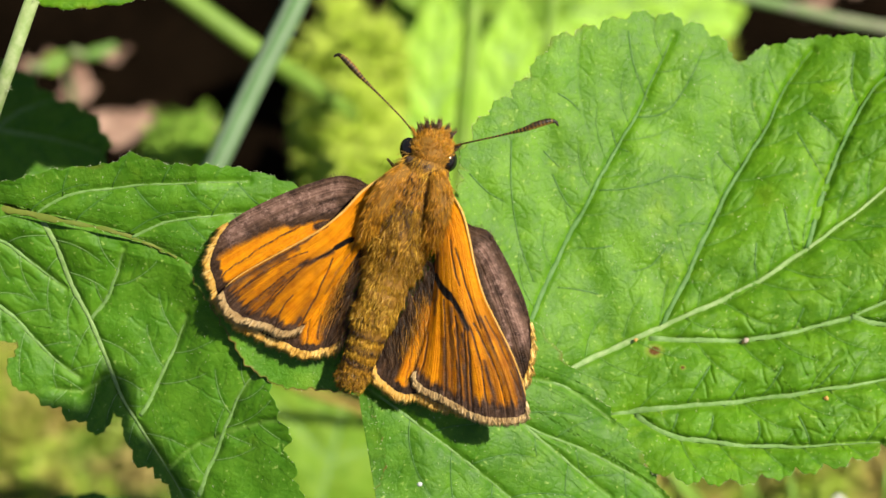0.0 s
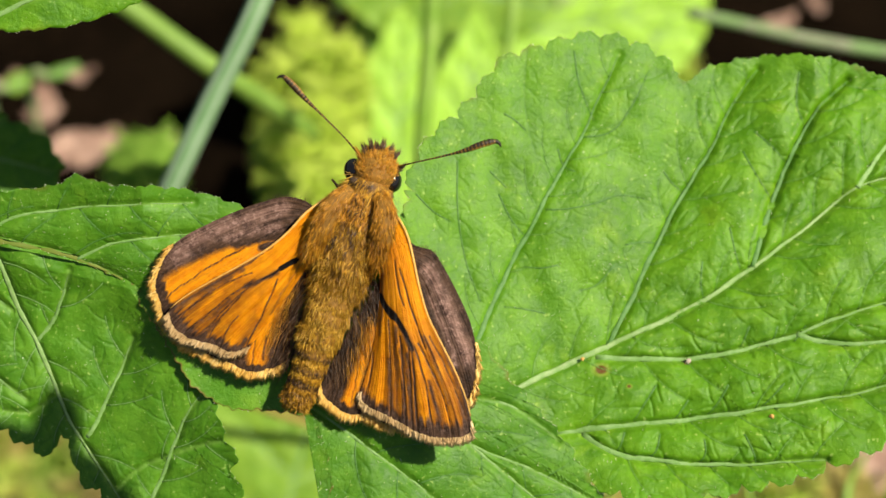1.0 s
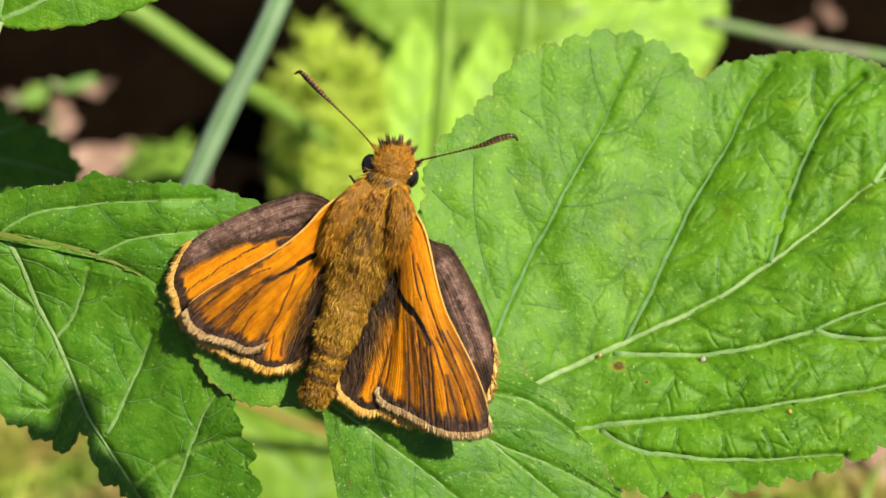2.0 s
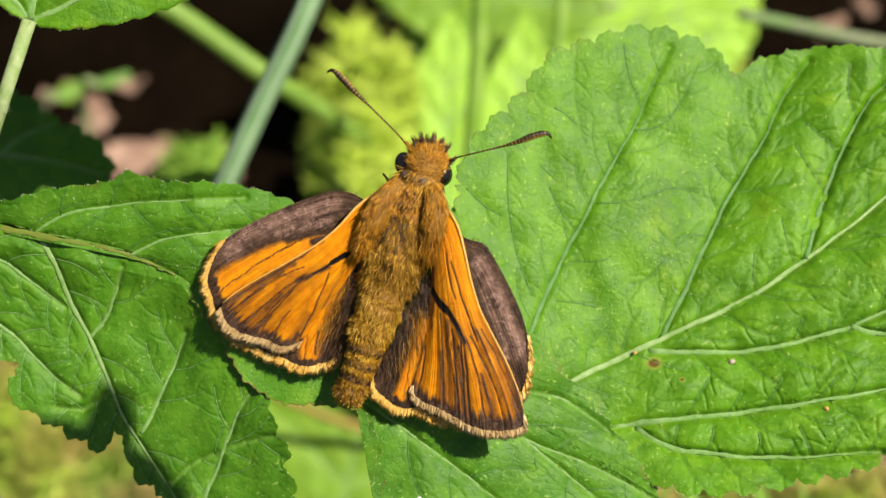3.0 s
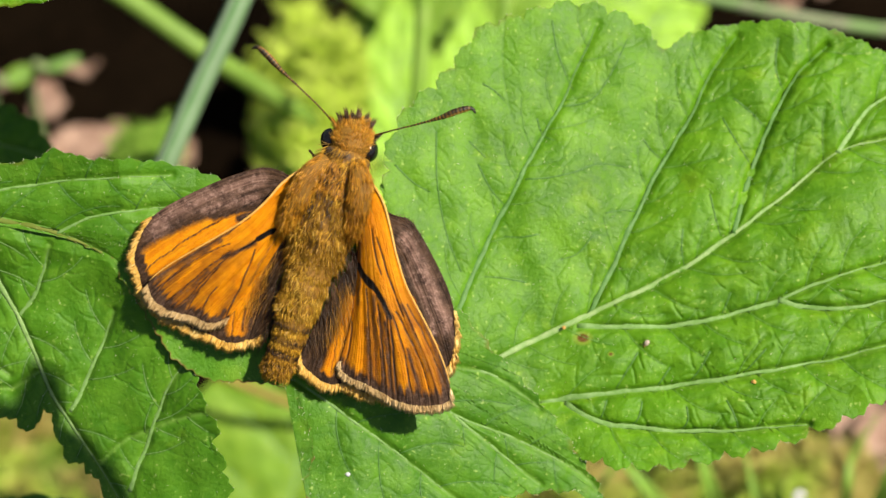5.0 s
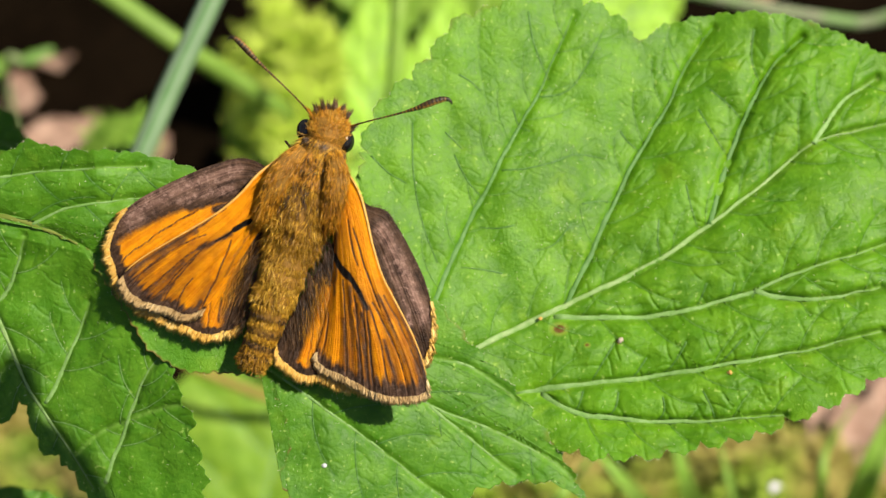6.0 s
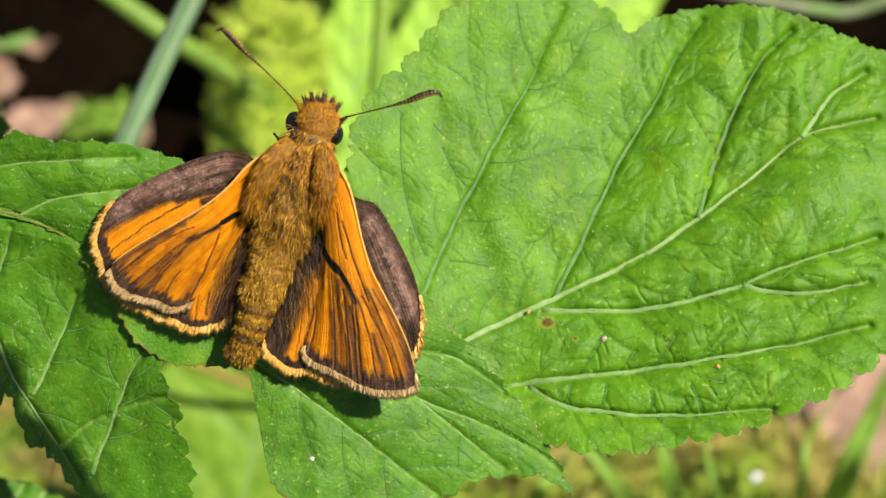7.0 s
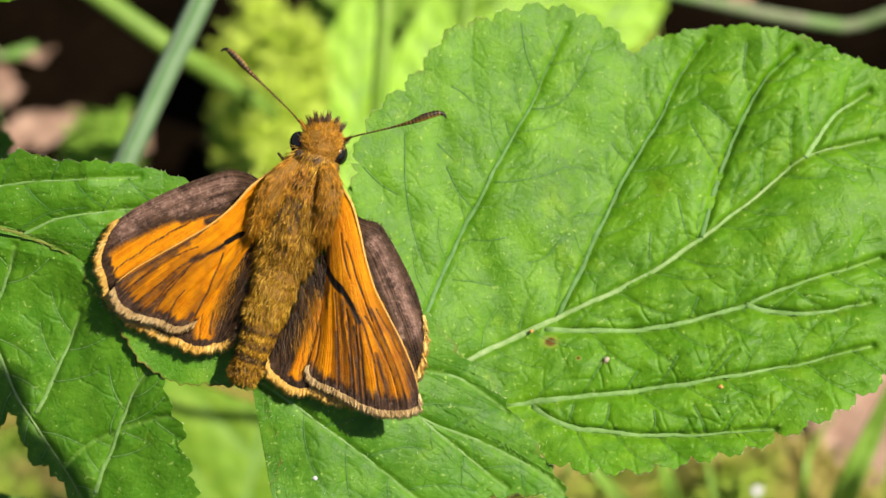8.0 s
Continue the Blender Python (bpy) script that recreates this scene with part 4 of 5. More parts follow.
RIGHT_FORE_FIELDS = [
    (0.246, 0.276, 1, [(-1.47, -6.57), (-1.41, -7.21), (-1.04, -7.58), (-0.28, -7.86)]),
    (0.276, 0.338, 1, [(-0.28, -7.86), (0.64, -8.32), (1.57, -8.9), (2.64, -9.12)]),
    (0.246, 0.276, 1, [(2.64, -9.12), (3.56, -9.02), (4.36, -8.62)]),
    (0.184, 0.276, 0.85, [(4.02, -6.41), (4.3, -7.64), (4.42, -8.5)]),
    (0.153, 0.246, 0.85, [(1.04, -4.57), (1.17, -6.72), (1.35, -8.72)]),
    (0.123, 0.215, 0.8, [(0.74, -4.11), (0.83, -6.41), (0.92, -8.41)]),
    (0.153, 0.184, 0.7, [(0.43, -3.19), (0.49, -5.49), (0.55, -7.95)]),
    (0.153, 0.123, 0.7, [(1.96, -3.65), (2.64, -5.19), (3.31, -7.34)]),
    (0.123, 0.215, 0.75, [(0.06, -4.88), (0.12, -6.72), (0.15, -7.95)]),
    (0.184, 0.246, 0.6, [(2.95, -3.96), (3.71, -6.11), (4.11, -7.95)]),
    (0.153, 0.184, 0.75, [(2.21, -6.11), (2.7, -7.64), (2.95, -8.72)]),
    (0.123, 0.0921, 0.6, [(-0.37, 0.03), (-0.28, -1.81), (-0.49, -3.65)]),
    (0.184, 0.153, 1, [(0.49, -2.73), (0.95, -3.53), (1.29, -4.27)]),
]
RIGHT_FORE_WINDOWS = [
    (0.276, 0.184, 1, [(0.98, 1.93), (1.41, 0.03), (1.81, -1.5), (2.09, -2.49)]),
    (0.184, 0.0921, 1, [(0.68, 1.26), (0.95, -0.89), (1.41, -2.42), (1.66, -3.19)]),
    (0.246, 0.307, 1, [(0.03, 0.34), (0.06, -0.89), (0, -1.5)]),
    (0.276, 0.338, 1, [(-0.25, -2.42), (-0.31, -4.27), (-0.43, -5.8), (-0.49, -7.34)]),
    (0.153, 0.184, 0.75, [(0.58, -4.11), (0.61, -6.11), (0.58, -7.64)]),
    (0.153, 0.184, 0.9, [(1.78, -4.57), (2.09, -6.11), (2.18, -8.26)]),
    (0.123, 0.153, 0.85, [(2.7, -5.03), (3.07, -6.72), (3.25, -8.41)]),
    (0.123, 0.123, 0.6, [(3.35, -5.43), (3.87, -7.03)]),
    (0.123, 0.0921, 0.6, [(1.66, -4.88), (1.78, -6.72), (1.9, -8.56)]),
    (0.123, 0.0921, 0.5, [(1.04, -4.88), (1.1, -7.34)]),
]
RIGHT_FORE_LAST = [
    (0.138, 0.199, 1, [(-0.4, -1.44), (-0.12, -1.99), (0.34, -2.55)]),
    (0.169, 0.0614, 0.8, [(0.34, -2.55), (0.68, -2.98), (1.1, -3.74), (1.38, -4.36)]),
]
RIGHT_HIND_VEINS = [
    (0.0619, 0.0619, 0.6, [(-1.98, -4.3), (-2.35, -5.85), (-2.6, -7.4)]),
    (0.0619, 0.0619, 0.6, [(-1.52, -3.99), (-1.73, -5.85), (-2.1, -7.4)]),
    (0.0619, 0.0619, 0.7, [(2.04, -0.9), (3.13, -3.68), (4.05, -6.16)]),
]
RIGHT_HIND_FIELDS = [
    (0.309, 0.309, 1, [(-1.52, -2.44), (-2.44, -3.99), (-3.06, -5.54), (-3.47, -6.78)]),
    (0.217, 0.217, 1, [(-3.84, -6.53), (-3.22, -7.33), (-2.44, -7.71), (-1.67, -7.77)]),
]
RIGHT_HIND_WINDOWS = [
    (0.34, 0.34, 1, [(-0.9, -3.37), (-1.42, -4.92), (-1.92, -6.47), (-2.23, -7.27)]),
    (0.186, 0.155, 0.8, [(2.29, -3.06), (2.97, -4.61), (3.74, -6)]),
]
RIGHT_HIND_LAST = [
    (0.279, 0.309, 1, [(2.2, 0.03), (3.13, -1.83), (3.9, -3.68), (4.36, -4.92)]),
    (0.124, 0.124, 0.7, [(2.35, -1.52), (3.28, -3.68), (3.74, -5.23)]),
]

make_wing("hindwing", [(-3.77, 3.27, 6.4), (-4.57, 3.8, 6.4), (-5.53, 4.02, 6.3), (-6.63, 3.81, 6.1), (-7.87, 3.41, 6), (-9.44, 2.76, 5.8), (-11.02, 1.99, 5.6), (-11.96, 1.34, 5.5)],
          [(-4.15, 0.34, 6.1), (-4.71, -1.52, 6), (-5.25, -3.39, 5.8), (-5.63, -5.13, 5.6)],
          [(-3.77, 3.27, 6.4), (-3.98, 1.88, 6.4), (-4.15, 0.34, 6.1)],
          [(-11.96, 1.34, 5.5), (-12.54, 0.59, 5.35), (-12.92, -0.34, 5.25), (-12.96, -1.22, 5.2), (-12.71, -2.09, 5.2), (-12.24, -3.09, 5.2), (-11.21, -4.15, 5.2), (-10.05, -4.78, 5.25), (-9.11, -5.15, 5.35), (-8.38, -5.52, 5.45), (-7.35, -5.76, 5.5), (-6.35, -5.57, 5.55), (-5.63, -5.13, 5.6)],
          hind_pattern, (LEFT_HIND_VEINS, LEFT_HIND_FIELDS, LEFT_HIND_WINDOWS, LEFT_HIND_LAST), FRINGE, "brown and orange hindwing with yellow fringe", camber=0.35, seed=21, fringe=0.54, lobes=0.12)
make_wing("hindwing", [(0.68, 2.04, 6.5), (1.48, 1.33, 6.4), (2.41, 1.02, 6.3), (2.97, 0.28, 6.25), (3.74, -1.15, 6.2), (4.46, -2.76, 6.1), (4.83, -4.15, 6.1)],
          [(-0.28, -0.28, 6.1), (-1.52, -2.45, 6), (-2.76, -4.47, 5.8), (-3.8, -6.35, 5.6)],
          [(0.68, 2.04, 6.5), (0.19, 0.9, 6.4), (-0.28, -0.28, 6.1)],
          [(4.83, -4.15, 6.1), (4.93, -5.39, 6.1), (4.71, -6.63, 6.1), (4.15, -7.72, 6), (2.67, -8.72, 5.9), (0.96, -8.82, 5.8), (-0.37, -8.55, 5.75), (-1.21, -8.18, 5.7), (-2.05, -8.12, 5.65), (-2.92, -7.78, 5.6), (-3.61, -7.13, 5.6), (-3.8, -6.35, 5.6)],
          hind_pattern, (RIGHT_HIND_VEINS, RIGHT_HIND_FIELDS, RIGHT_HIND_WINDOWS, RIGHT_HIND_LAST), FRINGE, "brown hindwing with yellow fringe", camber=0.35, seed=22, fringe=0.54, lobes=0.12)
make_wing("forewing", [(-3.31, 3.89, 7.3), (-4.4, 3.09, 7.5), (-5.38, 2.05, 7.45), (-6.56, 1.1, 7.3), (-8.11, 0.21, 7.05), (-9.67, -0.62, 6.7), (-10.94, -1.33, 6.4), (-11.83, -1.98, 6.15), (-12.12, -2.39, 6.05)],
          [(-4.07, 0.65, 6.7), (-5.22, -1.05, 6.35), (-6.38, -2.76, 6.05), (-7.7, -4.32, 5.8)],
          [(-3.31, 3.89, 7.3), (-3.68, 2.33, 7.3), (-4.07, 0.65, 6.7)],
          [(-12.12, -2.39, 6.05), (-11.97, -3.07, 6), (-11.54, -3.57, 5.95), (-10.8, -3.94, 5.9), (-10.06, -4.13, 5.88), (-9.44, -4.31, 5.86), (-8.94, -4.6, 5.84), (-8.26, -4.56, 5.82), (-7.7, -4.32, 5.8)],
          fore_pattern, (LEFT_FORE_VEINS, LEFT_FORE_FIELDS, LEFT_FORE_WINDOWS, LEFT_FORE_LAST), FRINGE_GREY, "orange forewing with dark veins, border and black streak", camber=0.3, seed=23, fringe=0.56, lobes=0.06)
make_wing("forewing", [(0.49, 2.94, 7.3), (1.04, 1.99, 7.55), (1.4, 0.64, 7.7), (1.71, -0.88, 7.75), (2.2, -2.56, 7.75), (2.93, -4.06, 7.7), (3.7, -5.62, 7.6), (4.28, -7.16, 7.5), (4.56, -8.39, 7.4)],
          [(-0.37, 0.03, 6.6), (-0.49, -1.82, 6.4), (-0.74, -3.68, 6.2), (-1.12, -5.39, 6.1), (-1.58, -6.85, 5.95)],
          [(0.49, 2.94, 7.3), (0, 1.5, 7.2), (-0.37, 0.03, 6.6)],
          [(4.56, -8.39, 7.4), (4.44, -9.09, 7.35), (3.56, -9.32, 7.2), (2.58, -9.31, 7), (1.57, -9.05, 6.8), (0.49, -8.46, 6.5), (-0.43, -8.01, 6.3), (-1.12, -7.71, 6.1), (-1.52, -7.35, 6), (-1.58, -6.85, 5.95)],
          fore_pattern, (RIGHT_FORE_VEINS, RIGHT_FORE_FIELDS, RIGHT_FORE_WINDOWS, RIGHT_FORE_LAST), FRINGE_GREY, "orange forewing with dark veins, border and black streak", camber=0.45, seed=24, fringe=0.44, lobes=0.04)


def furry(stations, radii, n, seed, length, lean, spread=0.35, width=0.022, flat=1.0, top_only=True, noise=0.3, at=None):
    """Hairs over a lofted body, combed towards its rear."""
    rng = np.random.RandomState(seed)
    p = spline(stations, 200)
    r = np.interp(np.linspace(0, 1, 200), np.linspace(0, 1, len(radii)), radii)
    t = np.gradient(p, axis=0)
    t /= np.linalg.norm(t, axis=1, keepdims=True)
    sd = np.cross(t, (0, 0, 1.0))
    sd /= np.linalg.norm(sd, axis=1, keepdims=True)
    nr = np.cross(sd, t)
    i = rng.randint(0, 200, n) if at is None else np.clip(rng.normal(at * 199, 2.2, n), 0, 199).astype(int)
    a = rng.uniform(-0.15 * np.pi, 1.15 * np.pi, n) if top_only else rng.uniform(0, 2 * np.pi, n)
    out = np.cos(a)[:, None] * sd[i] + flat * np.sin(a)[:, None] * nr[i]
    root = p[i] + out * r[i][:, None] * 0.97
    clump = np.stack([field(root[:, 0], root[:, 1], 1.1, seed + k) for k in range(3)], 1) * noise
    d = out * (1 - lean) + t[i] * lean + clump + rng.normal(0, spread * 0.5, (n, 3))
    return hairs(root, d, length * rng.uniform(0.5, 1.2, n), width * rng.uniform(0.6, 1.3, n), rng, 0.3)


THORAX = [(-0.74, 4.72, 6.5), (-1.11, 3.92, 6.55), (-1.73, 2.44, 6.55), (-2.34, 0.65, 6.5), (-2.84, -1.2, 6.4)]
THORAX_R = [1.2, 1.6, 1.8, 1.75, 1.3]
v, q = loft(THORAX, THORAX_R, 40, 0.85)
thorax = part("thorax", v, q, HIDE, fly, "olive-gold furry thorax")
v, q = furry(THORAX, THORAX_R, 7500, 31, 0.70, 0.87, 0.24, 0.022, 0.85, noise=0.48)
part("fur", v, q, FUR, thorax, kind="stuff")
v, q = furry(THORAX, [x * 1.04 for x in THORAX_R], 1000, 35, 1.0, 0.84, 0.34, 0.022, 0.85, noise=0.6)
part("long_fur", v, q, FUR, thorax, "long golden hair", kind="stuff")
v, q = furry(THORAX[:3], [1.0, 1.7, 2.0], 2600, 32, 0.50, 0.80, 0.24, 0.022, 0.85, noise=0.30)
part("collar_fur", v, q, FUR_ORANGE, thorax, "orange collar hair", kind="stuff")
v, q = furry(THORAX, [x * 1.02 for x in THORAX_R], 420, 87, 0.5, 0.86, 0.3, 0.026, 0.85, noise=0.3, at=0.05)
part("neck_fur", v, q, FUR_DARK, thorax, "dark hair at the neck", kind="stuff")
v, q = furry(THORAX[1:4], [1.7, 2.0, 1.8], 800, 88, 0.6, 0.88, 0.25, 0.026, 0.85, noise=0.5)
part("dark_fur", v, q, FUR_DARK, thorax, "dark hair between the golden", kind="stuff")
# furry flaps over the wing bases
for k, line in enumerate(([(-2.01, 4.37, 7.7), (-2.79, 3.55, 8.3), (-3.58, 2.16, 8.2), (-4.24, 0.79, 7.7)], [(-0.25, 4.21, 7.8), (-0.1, 3.06, 8.3), (-0.25, 1.79, 8.2), (-0.6, 0.4, 7.7)])):
    v, q = loft(line, [0.35, 0.62, 0.60, 0.30], 20, 0.6)
    flap = part("wing_base_flap", v, q, HIDE, thorax, "golden furry flap over the wing base")
    v, q = furry(line, [0.35, 0.62, 0.60, 0.30], 900, 80 + k, 0.62, 0.88, 0.24, 0.022, 0.6, noise=0.22)
    v2, q2 = furry(line[2:], [0.55, 0.25], 160, 84 + k, 1.3, 0.93, 0.22, 0.022, 0.6, noise=0.2)
    v, q = join([(v, q), (v2, q2)])
    part("flap_fur", v, q, FUR_ORANGE, flap, kind="stuff")

ABDOMEN = [(-2.78, -0.9, 6.4), (-3.33, -2.44, 6.5), (-3.89, -3.98, 6.4), (-4.39, -5.54, 6.2), (-4.84, -6.63, 6), (-5.18, -7.54, 5.9)]
ABD_R = [1.25, 1.28, 1.28, 1.22, 1.16, 1.10, 1.03, 0.96, 0.90, 0.86, 0.80, 0.5]
p = spline(ABDOMEN, 120)
r = np.interp(np.linspace(0, 1, 120), np.linspace(0, 1, len(ABD_R)), ABD_R)
ringed = 1 - 0.10 * np.abs(np.sin(np.linspace(0.2, np.pi * 7.3, 120))) ** 6
v, q = tube(p, r * ringed * np.sqrt(1 - 0.8 * smooth(0.93, 1.0, np.linspace(0, 1, 120)) ** 2), 36, 0.9)
abdomen = part("abdomen", v, q, HIDE, fly, "orange-brown banded furry abdomen")
v, q = furry(ABDOMEN, [x * 0.98 for x in ABD_R], 3600, 33, 0.30, 0.90, 0.18, 0.022, 0.9, noise=0.2)
part("fur", v, q, FUR_MIX, abdomen, kind="stuff")
# golden hair at the hind edge of each ring
for k, at in enumerate((0.50, 0.62, 0.73, 0.83, 0.91)):
    v, q = furry(ABDOMEN, [x * 0.99 for x in ABD_R], 230, 50 + k, 0.36, 0.86, 0.22, 0.028, 0.9, noise=0.08, at=at)
    part("hair_ring", v, q, FUR, abdomen, "golden hair ring", kind="stuff")
    v, q = furry(ABDOMEN, [x * 0.985 for x in ABD_R], 320, 70 + k, 0.26, 0.86, 0.25, 0.028, 0.9, noise=0.08, at=at + 0.055)
    part("dark_ring", v, q, FUR_DARK, abdomen, "dark hair ring", kind="stuff")
v, q = furry(ABDOMEN[:3], [1.26, 1.28, 1.20], 1500, 34, 0.50, 0.88, 0.3, 0.022, 0.9, noise=0.4)
part("back_fur", v, q, FUR_MIX, abdomen, kind="stuff")
v, q = furry(ABDOMEN[4:], [0.88, 0.85, 0.5], 900, 36, 0.42, 0.72, 0.40, 0.024, 0.9, top_only=False, noise=0.35)
part("tail_tuft", v, q, FUR, abdomen, "golden tuft at the tail end", kind="stuff")

HEAD = [(-0.83, 4.66, 6.5), (-0.65, 5.33, 6.7), (-0.49, 5.95, 6.7), (-0.4, 6.41, 6.6)]
HEAD_R = [0.95, 1.12, 1.02, 0.75]
v, q = loft(HEAD, HEAD_R, 32, 0.9)
head = part("head", v, q, HIDE, fly, "orange furry head")
v, q = furry(HEAD, [x * 0.93 for x in HEAD_R], 2300, 37, 0.42, 0.70, 0.30, 0.024, 0.9, noise=0.40)
part("fur", v, q, FUR_ORANGE, head, kind="stuff")
v, q = furry(HEAD, [x * 0.97 for x in HEAD_R], 500, 137, 0.50, 0.80, 0.35, 0.022, 0.9, noise=0.45)
part("brow_fur", v, q, FUR_MIX, head, "longer brown-gold hair of the brow", kind="stuff")
rng = np.random.RandomState(38)
# spiky tufts of the face and palps
for u0 in ((-1.5, 6.29, 7.1), (-1.22, 6.53, 7.3), (-0.86, 6.7, 7.4), (-0.55, 6.59, 7.2), (-0.18, 6.65, 7.3), (0.18, 6.44, 7.2), (0.46, 6.18, 7), (0.68, 5.51, 6.8)):
    b0 = np.array(u0)
    ax = b0 - np.array((-0.65, 4.83, 6.2))
    ax /= np.linalg.norm(ax)
    v, q = hairs(b0 - ax * 0.7 + rng.normal(0, 0.06, (34, 3)), ax + rng.normal(0, 0.025, (34, 3)), rng.uniform(0.85, 1.35, 34), 0.04, rng, 0.03)
    part("face_tuft", v, q, FUR_DARK if rng.rand() < 0.85 else FUR_ORANGE, head, "spiky tuft of face hair", kind="stuff")


def ball(c, r, stretch=(1, 1, 1), n=24):
    a = np.linspace(0, np.pi, n)
    b = np.linspace(0, 2 * np.pi, 2 * n, endpoint=False)
    v = np.array([(math.sin(x) * math.cos(y) * stretch[0], math.sin(x) * math.sin(y) * stretch[1], math.cos(x) * stretch[2]) for x in a for y in b]) * r + np.array(c)
    m = 2 * n
    return v, [(i * m + j, (i + 1) * m + j, (i + 1) * m + (j + 1) % m, i * m + (j + 1) % m) for i in range(n - 1) for j in range(m)]


for c in ((-1.86, 5.45, 6.35), (0.28, 4.86, 6.3)):
    v, q = ball(c, 0.60, (0.85, 1.08, 1.0))
    part("eye", v, q, EYE, head, "glossy black compound eye")


def antenna(pts, rad):
    p = spline(pts, 150)
    r = np.interp(np.linspace(0, 1, 150), np.linspace(0, 1, len(rad)), rad)
    s = np.linspace(0, 1, 150)
    r = 0.86 * r * (1 + 0.05 * np.sin(s * 2 * np.pi * 32))
    v, q = tube(p, r, 10)
    ring = np.where(np.sin(s * 2 * np.pi * 32) > -0.5, 1.0, 0.45)
    ring = np.where(s > 0.93, 1.0, np.where(s < 0.08, 0.3, ring))
    lit = np.cos(np.arange(10) * 2 * np.pi / 10 + 0.4) > 0.35
    club = (s > 0.72) & (s < 0.92)
    dark = np.where(club[:, None], np.where(lit[None], np.where(ring < 0.5, 0.0, 0.55)[:, None], np.maximum(ring, 0.8)[:, None]), ring[:, None])
    part("antenna", v, q, ANTENNA, head, "dark antenna banded orange with a hooked club", {"dark": dark.ravel()})


antenna([(-1.48, 6.19, 6.8), (-2.2, 7.06, 7.5), (-3.32, 8.19, 8), (-4.37, 9.22, 8.4), (-4.91, 9.82, 8.5), (-5.39, 10.29, 8.6), (-5.63, 10.41, 8.6), (-5.87, 10.29, 8.6)],
        [0.065, 0.055, 0.05, 0.05, 0.055, 0.07, 0.13, 0.21, 0.20, 0.05])
antenna([(0.62, 5.63, 6.8), (1.703, 5.815, 7.97), (3.059, 6.078, 8.63), (4.243, 6.354, 9.13), (4.993, 6.618, 9.3), (5.657, 6.796, 9.3), (5.984, 6.766, 9.3), (6.132, 6.529, 9.3)],
        [0.065, 0.055, 0.05, 0.05, 0.055, 0.07, 0.13, 0.21, 0.20, 0.05])

for hip, knee, foot in (((-2.15, 3.45, 5.6), (-2.6, 4.37, 6), (-3.05, 4.96, 5.4)), ((-2.93, 1.9, 5.3), (-4.19, 2.38, 5), (-5, 2.71, 4.4)),
                        ((-3.56, -0.28, 5.3), (-5.45, -0.91, 4.9), (-6.72, -1.85, 4.5)), ((-0.28, 3.15, 5.4), (0.34, 2.85, 5), (0.38, 1.45, 4.3)),
                        ((-0.44, 1.9, 5.3), (0.81, 0.66, 4.9), (1.29, -0.91, 4.2)), ((-1.37, -0.28, 5.3), (0.19, -1.85, 4.9), (0.82, -3.75, 4.2))):
    v, q = tube(spline([hip, knee, foot], 24), [0.11] * 10 + [0.09] * 8 + [0.07] * 6, 8)
    part("leg", v, q, LEG, fly, "thin dark brown leg")

# dark hair along the front edge of the hindwing bases
rng = np.random.RandomState(41)
for line in ([(-4.45, 3.68, 6.4), (-5.53, 3.99, 6.3), (-6.63, 3.78, 6.15)], [(1.48, 1.27, 6.4), (2.41, 0.96, 6.3), (3.03, 0.15, 6.25)]):
    p = spline(line, 60)
    v, q = hairs(p + rng.normal(0, 0.08, (60, 3)), np.array((0.2, 0.5, 0.3)) + rng.normal(0, 0.5, (60, 3)), rng.uniform(0.12, 0.32, 60), 0.012, rng, 0.3)
    part("wing_base_hair", v, q, FUR_DARK, fly, "dark hair at the hindwing base", kind="stuff")

# long hair on the inner hindwings
rng = np.random.RandomState(40)
for line, away, n, fur, words in (([(-5.12, -0.43, 6.5), (-5.69, -1.82, 6.3), (-6.16, -3.22, 6.1)], (-0.4, -0.9, 0.05), 170, FUR_ORANGE, "long golden hair over the inner hindwing"), ([(-0.99, -2.44, 6.6), (-1.42, -3.98, 6.4), (-1.92, -5.39, 6.1)], (0.05, -1.0, 0.05), 150, FUR_ORANGE, "long golden hair over the inner hindwing"), ([(-4.13, -0.28, 6.7), (-4.6, -2.44, 6.5), (-5.23, -4.92, 6.1)], (-0.55, -0.8, 0.05), 330, FUR_DARK, "dark brown hair beside the abdomen"), ([(-0.74, -0.89, 6.7), (-1.82, -3.05, 6.5), (-2.91, -5.23, 6.1)], (0.15, -1.0, 0.05), 330, FUR_DARK, "dark brown hair beside the abdomen")):
    p = spline(line, n)
    d = np.array(away) + rng.normal(0, 0.16, (n, 3)) * (1, 1, 0.3)
    v, q = hairs(p + rng.normal(0, 0.30, (n, 3)) * (1, 1, 0.15) - (0, 0, 0.2), d, rng.uniform(0.7, 1.9, n), 0.013, rng, 0.25)
    part("wing_hair", v, q, fur, fly, words, kind="stuff")


# ---- plants behind ----
def flat_z(z0, sx=0.0, sy=0.0):
    return lambda x, y: z0 + sx * x + sy * y


def simple_leaf(label, c, long, wide, turn, z, material, seed, name="broad_leaf", group="leaves behind", slope=(0.0, 0.0), tooth=(0.3, 2.0), vein_mat=None, category="leaf", stalk_by=None):
    """A pointed oval leaf with a midrib and side veins, about c, its tip towards turn degrees."""
    a = radians(turn)
    e, g = np.array((math.cos(a), math.sin(a))), np.array((-math.sin(a), math.cos(a)))
    c = np.array(c[:2])
    shape = [(-1, 0), (-0.85, 0.42), (-0.45, 0.86), (0.05, 1), (0.5, 0.74), (0.85, 0.3), (1.03, 0), (0.85, -0.3), (0.5, -0.74), (0.05, -1), (-0.45, -0.86), (-0.85, -0.42)]
    out = [(*(c + e * u * long / 2 + g * w * wide / 2), 0.9) for u, w in shape]
